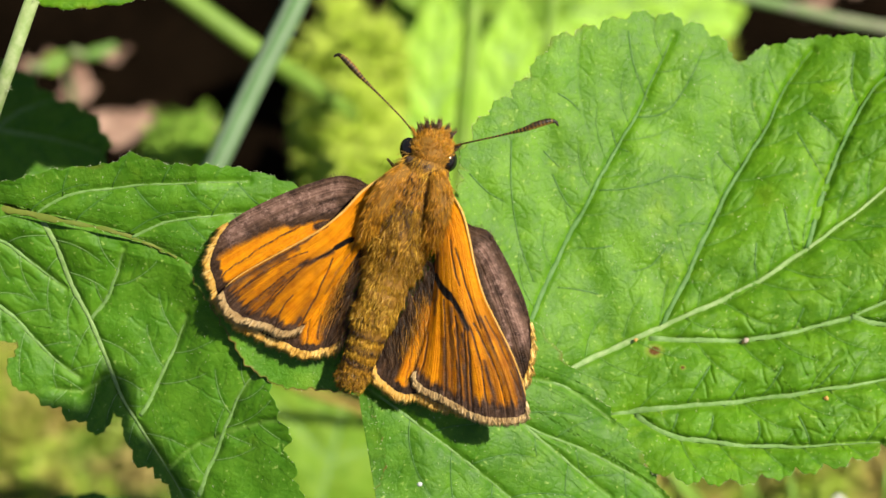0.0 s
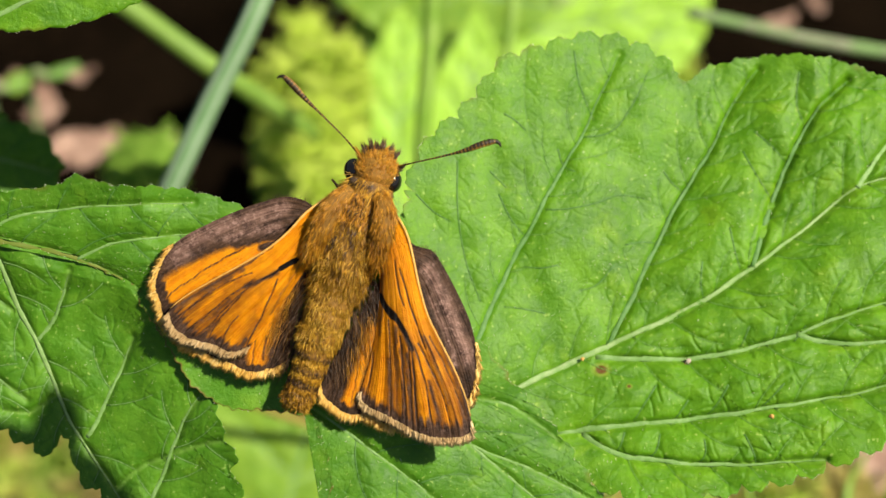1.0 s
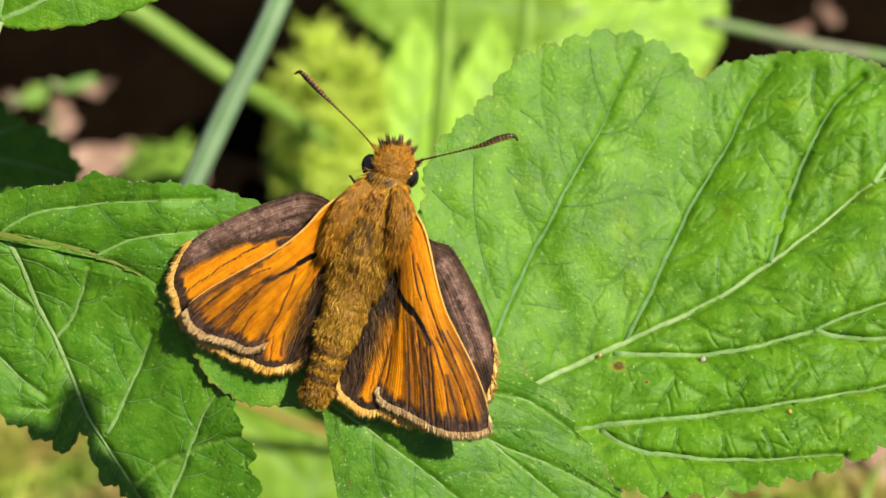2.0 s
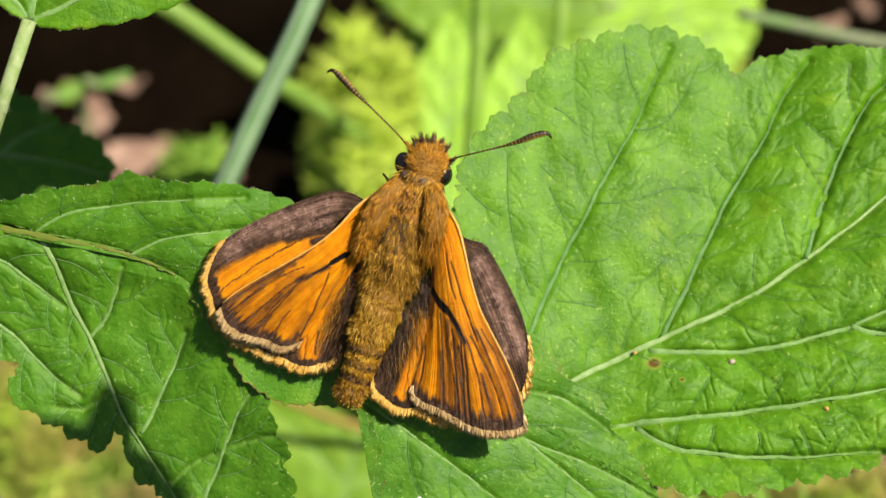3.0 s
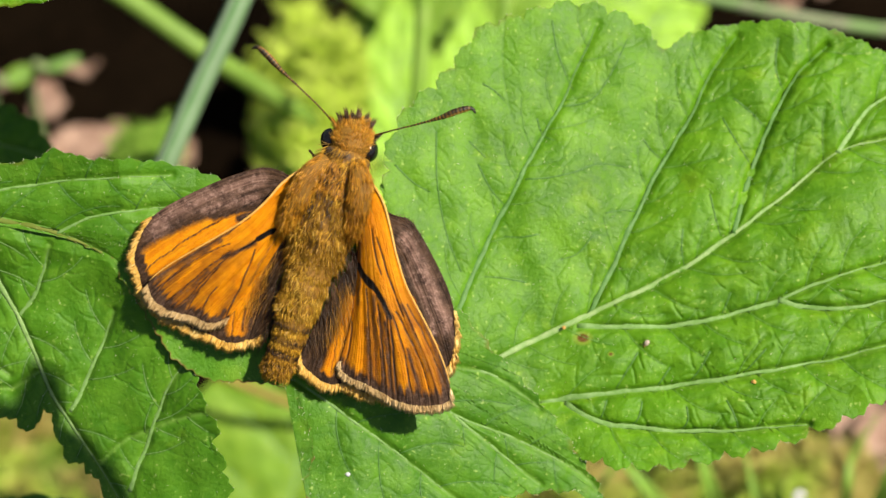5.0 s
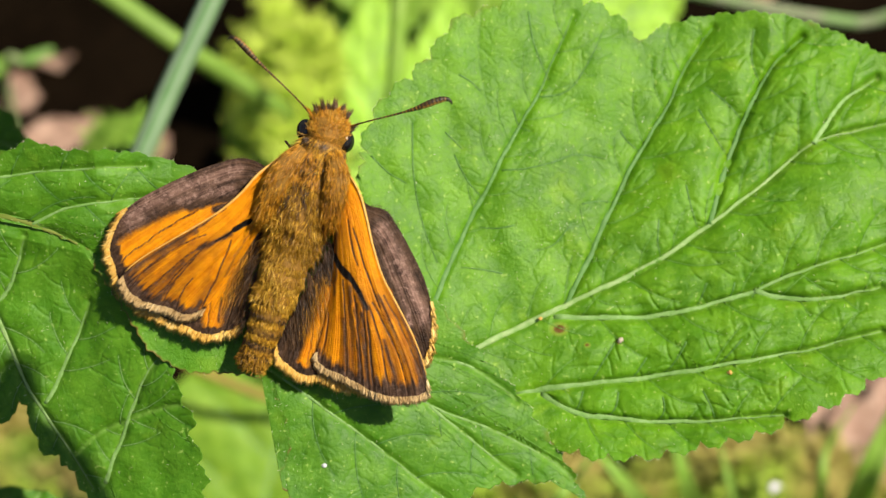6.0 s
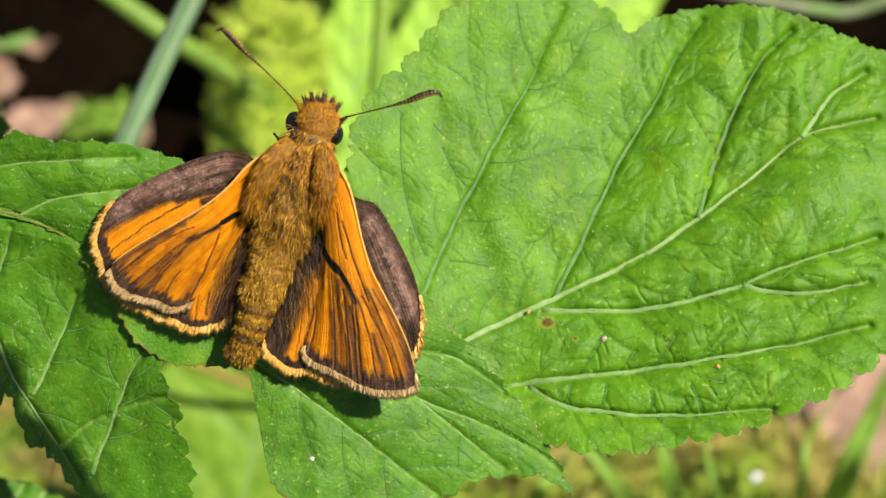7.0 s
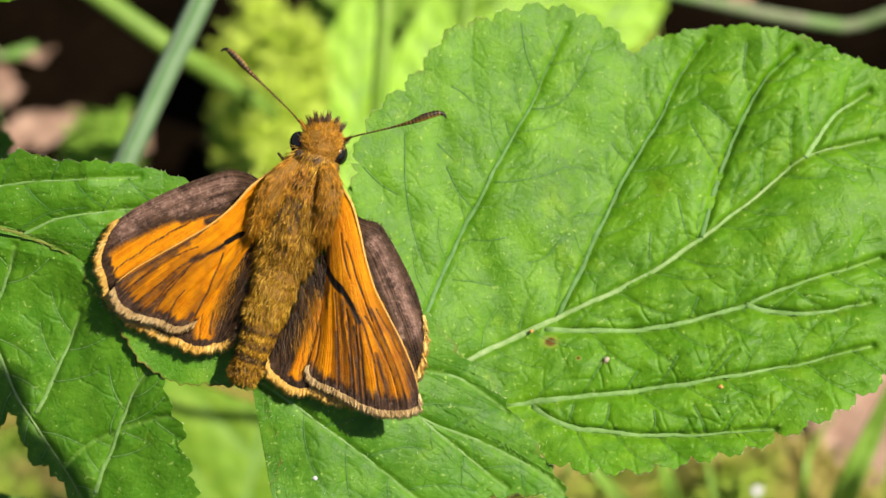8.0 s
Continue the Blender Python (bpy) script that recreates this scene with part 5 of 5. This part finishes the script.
    mains = [[c - e * long * 0.49, c, c + e * long * 0.45]]
    for u in (-0.6, -0.25, 0.1, 0.42):
        for s in (1, -1):
            p0 = c + e * u * long / 2
            mains.append([p0, p0 + e * long * 0.10 + s * g * wide * 0.20, p0 + e * long * 0.16 + s * g * wide * 0.36])
    base = c - e * long * 0.49
    zb = z + slope[0] * (base[0] - c[0]) + slope[1] * (base[1] - c[1])
    start = (base[0], base[1], zb)
    return make_leaf(label, out, c, [[tuple(q) for q in m] for m in mains], lambda x, y: z + slope[0] * (x - c[0]) + slope[1] * (y - c[1]), material, vein_mat or VEIN,
                     tooth=tooth, rings=22, around=150, seed=seed, widths=0.2, step=3.5, reach=3.5, quilt=0.3, name=name, category=category, group=group,
                     petiole=stalk_by(start) if stalk_by else [start, tuple(np.array(start) - (*(e * 2.5), 3)), down_to_soil(np.array(start) - (*(e * 4.0), 6))], pet_r=0.4)


# leaflet whose stalk comes down beside the perch
make_leaf("green bramble leaflet hanging from a pale stalk",
          [(-23.12, 13.92, .2), (-24.23, 14.51, 1), (-25.51, 15.34, 1), (-27.42, 17.13, 1), (-29, 20.69, 1), (-28.63, 26.15, 1), (-24.71, 30.9, 1), (-19.52, 34.66, 1),
           (-14.42, 30.7, 1), (-11.27, 25.83, 1), (-10.69, 21.01, 1), (-11.7, 17.19, 1), (-13.64, 15.3, 1), (-15.25, 14.53, 1), (-17.82, 13.77, 1), (-20.71, 13.43, .9), (-22.32, 13.62, .5)],
          (-20.29, 22.46),
          [[(-23.02, 14.01), (-22.28, 17.37), (-20.93, 23.44), (-19.71, 32.09)],
           [(-23.02, 14.01), (-20.37, 15.09), (-17.15, 16.32), (-13.61, 18.18)],
           [(-23.02, 14.01), (-24.22, 15.48), (-25.81, 17.43), (-27.39, 20.66)]],
          flat_z(3.6), BRAMBLE, VEIN, tooth=(0.16, 1.5), rings=40, around=420, seed=17, widths=0.12, hair=500,
          petiole=[(-23, 14, 3.7), (-23.99, 11.49, 3.4), (-25.11, 8.68, 2.6), (-26.14, 6.67, 1.4), (-28.95, 2.92, -3), (-36.93, -1.09, -10), (-47.84, -4.12, -20), down_to_soil((-51.71, -4.99, -24))], pet_r=0.42)

make_leaf("dark green bramble leaflet in the shade",
          [(-38.51, 9.32, 1), (-36.44, 13.33, 1), (-32.77, 14.49, 1), (-30.76, 13.04, 1), (-28.94, 12.2, 1), (-27.33, 10.77, 1), (-25.11, 9.8, 1), (-23.71, 8.49, 1), (-23.2, 6.87, 1),
           (-24.36, 5.07, 1), (-28.02, 3.51, 1), (-32.89, 2.77, 1), (-36.93, 4.44, 1)],
          (-30.4, 7.98),
          [[(-38.11, 8.5), (-33.64, 8.44), (-28.78, 7.96), (-23.93, 6.76)],
           [(-34.46, 8.45), (-32, 10.84), (-30.36, 12.43)], [(-31.21, 8.2), (-28.76, 9.78), (-27.13, 10.44)]],
          flat_z(-26, -0.1, 0.05), BRAMBLE_MID, VEIN, tooth=(0.5, 1.8), rings=36, around=320, seed=19, widths=0.13,
          petiole=[(-38.11, 8.5, -26), (-41.92, 8.5, -32), down_to_soil((-44.14, 8.44, -38))])

simple_leaf("pale green smooth leaf lying below the bramble", (-12.33, -24.13, -93), 38, 28, 75, -93, UNDER, 41)
simple_leaf("pale yellow-green leaf low in the herbs", (-4.93, -33.41, -92), 24, 15, 20, -92, UNDER, 42)
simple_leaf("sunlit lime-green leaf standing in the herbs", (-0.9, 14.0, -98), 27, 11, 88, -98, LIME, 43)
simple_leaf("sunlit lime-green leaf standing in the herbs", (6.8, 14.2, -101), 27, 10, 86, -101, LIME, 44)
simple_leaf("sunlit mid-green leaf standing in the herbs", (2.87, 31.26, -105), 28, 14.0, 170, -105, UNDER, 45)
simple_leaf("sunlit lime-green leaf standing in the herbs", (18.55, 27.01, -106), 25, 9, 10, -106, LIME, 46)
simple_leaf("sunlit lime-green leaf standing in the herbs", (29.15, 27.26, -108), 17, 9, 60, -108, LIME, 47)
simple_leaf("broad green leaf under the lime leaves", (9.0, 24.0, -118), 36, 26, 5, -118, UNDER, 56)
simple_leaf("dark green leaf low in the herbs", (-23.4, -18.5, -16), 11.5, 4.8, 4, -16, BRAMBLE_MID, 48)
simple_leaf("small pale leaf low in the herbs", (-41.71, 20.18, -100), 3.2, 2.2, 30, -100, UNDER, 53)
simple_leaf("small green leaf low in the herbs", (-36.83, 21.4, -100), 4.0, 1.2, 20, -100, BRAMBLE, 54)
# unseen leaflet added above the plant to shade the leaf below
simple_leaf("broad unseen bramble leaflet added above to cast shade", (-7.8, 26.5, 5), 28, 18, 0, 5, BRAMBLE, 49, name="bramble_leaf", group="bramble leaves",
            stalk_by=lambda p: [p, (p[0] - 4, p[1] + 6, p[2] - 1), (p[0] - 10, p[1] + 25, 0), (p[0] - 12, p[1] + 80, -20), down_to_soil((p[0] - 12, p[1] + 140, -40))])
# added out of sight: its shadow runs along the low leaf's edge
simple_leaf("unseen bramble leaflet added overhead to shade the low leaf's edge", (26.1, 17.8, 75), 17, 8, 147, 75, BRAMBLE, 52, name="bramble_leaf", group="bramble leaves",
            stalk_by=lambda p: [p, (p[0] + 3, p[1] - 9, p[2] - 2), (p[0] + 8, p[1] - 32, 60), (p[0] + 18, p[1] - 52, 25), down_to_soil((p[0] + 20, p[1] - 54, 15))])

# second unseen leaflet, added for the shadow patch on the low leaf
simple_leaf("small unseen bramble leaflet added overhead to cast a shadow patch", (26.9, 22.4, 75), 4.4, 2.6, 100, 75, BRAMBLE, 55, name="bramble_leaf", group="bramble leaves",
            stalk_by=lambda p: [p, (p[0] + 3, p[1] - 5, p[2] - 2), (p[0] + 9, p[1] - 36, 60), (p[0] + 19, p[1] - 56, 25), down_to_soil((p[0] + 21, p[1] - 58, 15))])


def stalk(name, label, pts, r0, r1, material, ribs=0.0, category="grass", node=0.0):
    p = spline(pts, 50)
    t = thing(name, tuple(p[-1]), label, category, "stems")
    v, q = tube(p, np.linspace(r0, r1, len(p)), 24)
    c = np.repeat(p, 24, 0)
    k = np.tile(np.arange(24), len(p))
    v = c + (v - c) * (1 + ribs * np.cos(k * 2 * np.pi / 24 * 8))[:, None]
    part("stem", v, q, material, t, attrs={"stripe": np.tile(0.5 + 0.5 * np.cos(np.arange(24) * 2 * np.pi / 24 * 6), len(p))})
    if node:
        m = int(node * 50)
        v, q = tube(p[m - 1:m + 2], [r0 * 1.05, r0 * 1.28, r0 * 1.05], 24)
        part("node", v, q, TWIG, t, "swollen brownish node")
    return t


stalk("tall_grass", "thick grey-green grass stem leaning behind the leaf", [(-7.6, 26.34, -32), (-10.75, 19.08, -34), (-14.2, 12.99, -37), (-17.55, 6.87, -40), (-19.69, 3.19, -43), (-22.21, -0.64, -46), (-23.88, -3.19, -48), down_to_soil((-24.78, -4.64, -50))], 0.84, 0.84, STALK, 0.08)
stalk("woodland_herb", "green herb stem behind the grass", [(-30.66, 27.35, -70), (-25.02, 24.07, -71), (-18.25, 19.16, -72), (-12.39, 15.55, -80), (-6.13, 11.57, -93), (0.3705, 7.208, -104), down_to_soil((2.5, 5.9, -106))], 0.95, 1.0, OLIVE, 0.03, "herb")
stalk("woodland_herb", "thin green stem before the lime leaves", [(2.85, 26.07, -58), (2.52, 18.82, -59), (1.89, 11.97, -60), (1.56, 6.08, -62), (1.43, 1.07, -65), down_to_soil((1.45, 0.05, -67))], 0.7, 0.75, BLADE, 0.05, "herb")
stalk("woodland_herb", "thin green stem among the lime leaves", [(10.55, 27.35, -70), (10.03, 21.05, -70), (9.45, 14.91, -72), down_to_soil((9.17, 11.85, -74))], 0.5, 0.55, BLADE, 0.05, "herb")
stalk("dry_twig", "dry grey twig lying across the herbs", [(27.99, 24.95, -80), (32.97, 23.84, -80), (39.61, 22.3, -80), (47.6, 21.07, -81), (56.78, 19.9, -82), down_to_soil((62.37, 19.06, -82))], 0.55, 0.75, TWIG, 0.04, "twig")

stalk("woodland_herb", "brownish dying herb stem under the leaf", [(-19.98, -11.23, -84), (-13.91, -14.2, -86), (-8.91, -16.26, -89), (-3.76, -19.02, -92), down_to_soil((6.0, -32.0, -100))], 0.45, 0.5, BARK, 0.04, "herb")


def grass_blade(label, pts, width, seed):
    rng = np.random.RandomState(seed)
    p = spline(pts, 40)
    t = np.gradient(p, axis=0)
    t /= np.linalg.norm(t, axis=1, keepdims=True)
    sd = np.cross(t, (0, 0, 1.0))
    sd /= np.linalg.norm(sd, axis=1, keepdims=True)
    nr = np.cross(sd, t)
    w = width / 2 * np.minimum(1, np.linspace(1.0, 0.05, 40) * 2.2)
    row = []
    for u, h in ((-1, 0.25), (-0.5, 0.05), (0, -0.12), (0.5, 0.05), (1, 0.25)):
        row.append(p + sd * (u * w)[:, None] + nr * (h * w)[:, None])
    top = np.stack(row, 1).reshape(-1, 3)
    n = len(top)
    v = np.concatenate([top, top - np.repeat(nr, 5, 0) * 0.12])
    f = []
    for i in range(39):
        for j in range(4):
            a = i * 5 + j
            f += [(a, a + 1, a + 6, a + 5), (n + a, n + a + 5, n + a + 6, n + a + 1)]
        f += [(i * 5, i * 5 + 5, n + i * 5 + 5, n + i * 5), (i * 5 + 4, n + i * 5 + 4, n + i * 5 + 9, i * 5 + 9)]
    ob = thing("meadow_grass", tuple(p[0]), label, "grass", "grass blades")
    part("blade", v, f, BLADE, ob)
    return ob


for k, (pts, w) in enumerate((
        ([(29.52, -32.8, -93.88), (23.15, -23.45, -62), (19.57, -18.96, -58), (17.24, -16.29, -56)], 2.6),
        ([(32.79, -32.85, -93.83), (27.87, -23.27, -64), (26.25, -18.28, -60), (25.31, -14.63, -58)], 2.6),
        ([(46.17, -33.07, -93.65), (42.44, -22.55, -60), (44.11, -16.18, -55), (46.59, -7.8, -50)], 3.2),
        ([(38.27, -34, -92.87), (32.36, -24.62, -66), (30.93, -20.16, -63), (30.3, -18.03, -62)], 1.6),
        ([(16.45, -32.59, -94.06), (15.72, -24.07, -64), (17.39, -21.33, -62), (20.03, -17.67, -60)], 1.8),
        ([(43.19, -33.02, -93.69), (40.14, -23.21, -66), (40.3, -19.41, -64), (42.49, -15.22, -62)], 1.4),
        ([(55.69, -33.23, -93.52), (48.43, -23.36, -66), (48.55, -16.49, -64), (48.65, -10.27, -62)], 2.4))):
    grass_blade("fresh green grass blade rising beside the leaf", pts, w, 60 + k)


def moss_cushion(label, c, size, tall, n, material, seed, tilt=(0.0, 0.0)):
    """A cushion of upright feathery shoots round a point of the tilted axes, rooted in the soil."""
    rng = np.random.RandomState(seed)
    up = TILT.to_3x3().inverted() @ Vector((0, 0, 1))
    up = np.array(up)
    e1 = np.array((1.0, 0, 0))
    e2 = np.cross(up, e1)
    foot = np.array(down_to_soil(c))
    ob = thing("moss_cushion", tuple(foot), label, "moss", "moss cushions", "stuff")
    roots, dirs, lens, pcs = [], [], [], []
    high = max(tall, float((np.array(c) - foot) @ up))
    for k in range(n):
        r, a = size * math.sqrt(rng.rand()), rng.uniform(0, 2 * np.pi)
        b = foot + e1 * r * math.cos(a) + e2 * r * math.sin(a)
        lean = up + (0.28 * (e1 * math.cos(a) + e2 * math.sin(a)) * r / size + rng.normal(0, 0.10, 3)) * 8 / max(8, high)
        lean /= np.linalg.norm(lean)
        h = high - min(high, 14) * (1 - rng.uniform(0.65, 1.05) * (1 - 0.35 * (r / size) ** 2))
        pcs.append(tube(np.array([b, b + lean * h * 0.5, b + lean * h]), [0.16, 0.13, 0.06], 5))
        m = int(20 + min(h, 18) * 6.5)
        w = 1 - rng.uniform(0, 0.75, m) * min(1, 16 / h)
        th = rng.uniform(0, 2 * np.pi, m)
        sd = np.cross(lean, e1)
        sd /= np.linalg.norm(sd)
        ot = np.cross(lean, sd)
        roots.append(b + lean * (h * w)[:, None])
        dirs.append(lean * 0.35 + np.cos(th)[:, None] * sd + np.sin(th)[:, None] * ot)
        lens.append(rng.uniform(1.6, 3.6, m))
    R, Dd, L = np.concatenate(roots), np.concatenate(dirs), np.concatenate(lens)
    v, q = hairs(R, Dd, L, 0.27, rng, 0.35)
    part("shoot_leaves", v, q, material, ob, kind="stuff", smooth=False)
    v, q = join(pcs)
    part("shoots", v, q, material, ob, kind="stuff")
    return ob


moss_cushion("small tuft of green moss on the soil", (-28.12, 14.74, -92), 0.8, 4, 12, MOSS_TUFT, 71)
moss_cushion("yellow-green moss under the leaf", (-48.6, -11, -92), 4.0, 5, 50, MOSS_LIME, 84)
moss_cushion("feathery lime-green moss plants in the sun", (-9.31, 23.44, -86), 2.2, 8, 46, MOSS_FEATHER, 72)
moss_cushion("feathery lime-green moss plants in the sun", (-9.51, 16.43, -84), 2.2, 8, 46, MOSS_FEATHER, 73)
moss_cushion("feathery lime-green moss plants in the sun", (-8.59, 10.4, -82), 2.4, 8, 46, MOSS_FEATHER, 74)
moss_cushion("yellow-green moss under the leaf", (-44.1, -18.91, -94), 12.0, 6, 110, MOSS_LIME, 76)
moss_cushion("yellow-green moss under the leaf", (-33.96, -25.53, -90), 12.0, 6, 170, MOSS, 77)
moss_cushion("yellow-green moss under the leaf", (-49.66, -25.53, -90), 10.0, 6, 80, MOSS, 78)
moss_cushion("yellow-green moss among grass", (34.93, -23.81, -72), 11.0, 5, 150, MOSS_LIME, 79)
moss_cushion("yellow-green moss among grass", (40.2, -28.17, -72), 11.0, 5, 150, MOSS_LIME, 80)
moss_cushion("yellow-green moss among grass", (27.19, -27.25, -79), 10.0, 5, 130, MOSS, 81)
moss_cushion("yellow-green moss among grass", (15.14, -24.95, -80), 9.0, 5, 110, MOSS_LIME, 85)
moss_cushion("moss at the shaded back", (23.25, 25.6, -122), 9.0, 5, 80, MOSS_LIME, 82)


def dead_leaf(c, long, wide, turn, seed, lift=0.6):
    """A dry curled leaf on the soil."""
    rng = np.random.RandomState(seed)
    foot = TILT @ (Vector(down_to_soil(c)) * MM) / MM
    nu, nv = 26, 15
    u, w = np.meshgrid(np.linspace(-1, 1, nu), np.linspace(-1, 1, nv), indexing="ij")
    prof = (np.sqrt(np.clip(1 - np.abs(u) ** 2.2, 0, 1)) * (1 - 0.25 * u) + 0.02) * (1 + 0.16 * np.sin(u * 7 + seed) + 0.08 * np.sin(u * 19 + w))
    a = radians(turn)
    x = u * long / 2
    y = w * prof * wide / 2
    z = 1.1 * np.abs(w) ** 1.6 * wide * 0.13 + 0.05 * long * u ** 2 + 0.25 * np.sin(w * 9 + u * 5) + 0.7 * field(x, y, 4, seed)
    gx, gy = foot.x + x * math.cos(a) - y * math.sin(a), foot.y + x * math.sin(a) + y * math.cos(a)
    gz = ground_height(gx, gy).max() * 0.6 + lift + z
    wpts = np.stack([gx, gy, gz], -1).reshape(-1, 3)
    inv = np.array(TILT.inverted().to_3x3())
    off = np.array(TILT.inverted().translation) / MM
    pts = wpts @ inv.T + off
    n = len(pts)
    dn = np.array(TILT.inverted().to_3x3() @ Vector((0, 0, -0.18)))
    f = []
    for i in range(nu - 1):
        for j in range(nv - 1):
            b = i * nv + j
            f += [(b, b + nv, b + nv + 1, b + 1), (n + b, n + b + 1, n + b + nv + 1, n + b + nv)]
    ring = [j for j in range(nv)] + [i * nv + nv - 1 for i in range(1, nu)] + [(nu - 1) * nv + j for j in range(nv - 2, -1, -1)] + [i * nv for i in range(nu - 2, 0, -1)]
    f += [(p, q, n + q, n + p) for p, q in zip(ring, ring[1:] + ring[:1])]
    ob = thing("dead_leaf", tuple(pts.mean(0)), "dry pinkish-tan dead leaf curled on the soil", "dead leaf", "leaf litter")
    part("blade", np.concatenate([pts, pts + dn]), f, DEAD, ob)
    mid = pts.reshape(nu, nv, 3)[:, nv // 2] - dn * 0.5
    v, q = tube(mid, np.linspace(0.35, 0.15, nu), 8)
    part("midrib", v, q, DEAD, ob)
    return ob


for k, (c, l, w, t) in enumerate((((-40.6, 14.5, -133.6), 10.5, 5.5, 25), ((-46.42, 20.1, -138.28), 7, 4, 100), ((-52.03, 23.32, -140.99), 5, 2.2, 40), ((-42.64, 24.36, -141.85), 5, 1.6, 15), ((-28.84, 12.53, -131.93), 6, 3, 60), ((-61.43, 17.14, -135.79), 20, 12, 140),
                                  ((-39.53, -27.74, -98.12), 12, 7, 10), ((55.56, -22.75, -102.31), 22, 12, 60), ((57.26, -28.95, -97.11), 22, 12, 20),
                                  ((34.42, -31.82, -94.7), 22, 12, 120), ((46.56, -27.68, -98.18), 18, 10, 150), ((53.21, -20.45, -104.2), 16, 10, 20), ((48.78, 30.93, -147.31), 5.5, 2.6, 30), ((53.73, 33.85, -149.76), 4, 2.4, 110), ((-30.58, 14.51, -133.54), 6, 3, 70))):
    dead_leaf(c, l, w, t, 90 + k)


def glint_coil(c):
    """A small pale coil, made up to stand for a bright specular ring."""
    ob = thing("glint_coil", c, "tiny whitish coil standing for a bright specular ring in the moss", "shell")
    a = np.linspace(0, 5.2 * np.pi, 120)
    k = np.exp(-0.13 * a)
    pts = np.stack([np.cos(a) * k * 0.40, np.sin(a) * k * 0.40, 0.25 - 0.30 * k], 1) + np.array(c)
    v, q = tube(pts, 0.26 * k + 0.01, 14)
    part("whorl", v, q, GLINT_WHITE, ob)


glint_coil((35.49, -22.74, -64))


def glass_material():
    m = Mat("water", 0.12, 0.5)
    # only half clear over a white base, which paints in the drop's sparkle
    m.b.inputs["Transmission Weight"].default_value = 0.45
    m.b.inputs["IOR"].default_value = 1.33
    m.b.inputs["Base Color"].default_value = (0.95, 0.98, 1.0, 1)
    return m.m


WATER = glass_material()


def dew_drop(c, r):
    """A domed drop of water on a leaf."""
    ob = thing("dew_drop", c, "tiny whitish dew drop resting on a leaf, its sparkle put in the colour", "drop", "dew drops")
    v, q = ball(c, r, (1.1, 1.0, 0.7), 12)
    part("water", v, q, WATER, ob)


dew_drop((-1.29, -13.09, 4.45), 0.13)


def crumb(label, c, r, material, seed):
    """A tiny irregular bit of plant debris."""
    rng = np.random.RandomState(seed)
    c = np.array(c) + (0, 0, 0.14)
    ob = thing("plant_debris", tuple(c), label, "debris", "debris on the leaves")
    v, q = ball(c, r, (1.3, 0.8, 0.7), 10)
    d = v - c
    v = c + d * (1 + 0.25 * np.sin(d @ rng.normal(0, 12, 3) + 1) + 0.15 * np.sin(d @ rng.normal(0, 30, 3)))[:, None]
    part("body", v, q, material, ob)


ORANGE_BIT = plain("debris_orange", (0.55, 0.30, 0.07), (0.68, 0.42, 0.13), 3000, 0.7)
crumb("tiny orange bit of debris on the leaf's midrib", (11.12, -5.259, -0.0528), 0.11, ORANGE_BIT, 1)
crumb("tiny orange bit of debris on a leaf vein", (21.8, -8.488, 1.84), 0.14, ORANGE_BIT, 3)


MITE_PALE = plain("insect_pale", (0.36, 0.29, 0.22), (0.52, 0.44, 0.36), 6000, 0.35)


def tiny_insect(c):
    """A pale round body with a brown head and six thin legs, its head towards -x."""
    ob = thing("tiny_insect", c, "tiny pale insect with a brown head walking over a leaf", "insect")
    v, q = ball(np.array(c) + (0.03, 0, 0.03), 0.17, (1.15, 0.85, 0.75), 10)
    part("abdomen", v, q, MITE_PALE, ob)
    v, q = ball(np.array(c) + (-0.20, 0, 0), 0.07, (1.0, 0.9, 0.8), 8)
    part("head", v, q, BARK, ob, "brown head")
    for side in (-1, 1):
        for k in (-0.13, -0.04, 0.06):
            p = np.array(c) + np.array([(k, side * 0.08, 0), (k * 1.6, side * 0.19, 0.05), (k * 2.1, side * 0.27, -0.12)])
            v, q = tube(spline(p, 7), [0.016] * 4 + [0.011] * 3, 5)
            part("leg", v, q, LEG, ob)
    return ob


insect = tiny_insect((17.47, -5.30, 0.22))


def motions():
    """The insect leaves the vein and walks down over the blade."""
    rows = [(0.0, 17.47, -5.30, 0.22, 40), (0.6, 17.33, -5.38, 0.20, 42), (1.2, 17.21, -5.46, 0.20, 45), (2.3, 17.00, -5.65, 0.46, 42),
            (2.6, 16.87, -5.75, 0.56, 36), (3.0, 16.63, -5.84, 0.65, 28), (3.4, 16.31, -5.98, 0.76, 24), (3.8, 16.01, -6.09, 0.77, 24),
            (4.2, 15.94, -6.12, 0.76, 30), (4.6, 15.91, -6.17, 0.76, 40), (5.0, 15.85, -6.23, 0.75, 52), (5.2, 15.80, -6.30, 0.76, 58),
            (6.3, 15.62, -6.71, 0.78, 55), (7.0, 15.41, -6.88, 0.81, 48), (8.0, 15.38, -6.95, 0.85, 50)]
    walk(insect, [(t, TILT @ Matrix.Translation(Vector((x, y, z)) * MM) @ Matrix.Rotation(radians(turn), 4, "Z")) for t, x, y, z, turn in rows])


motions()
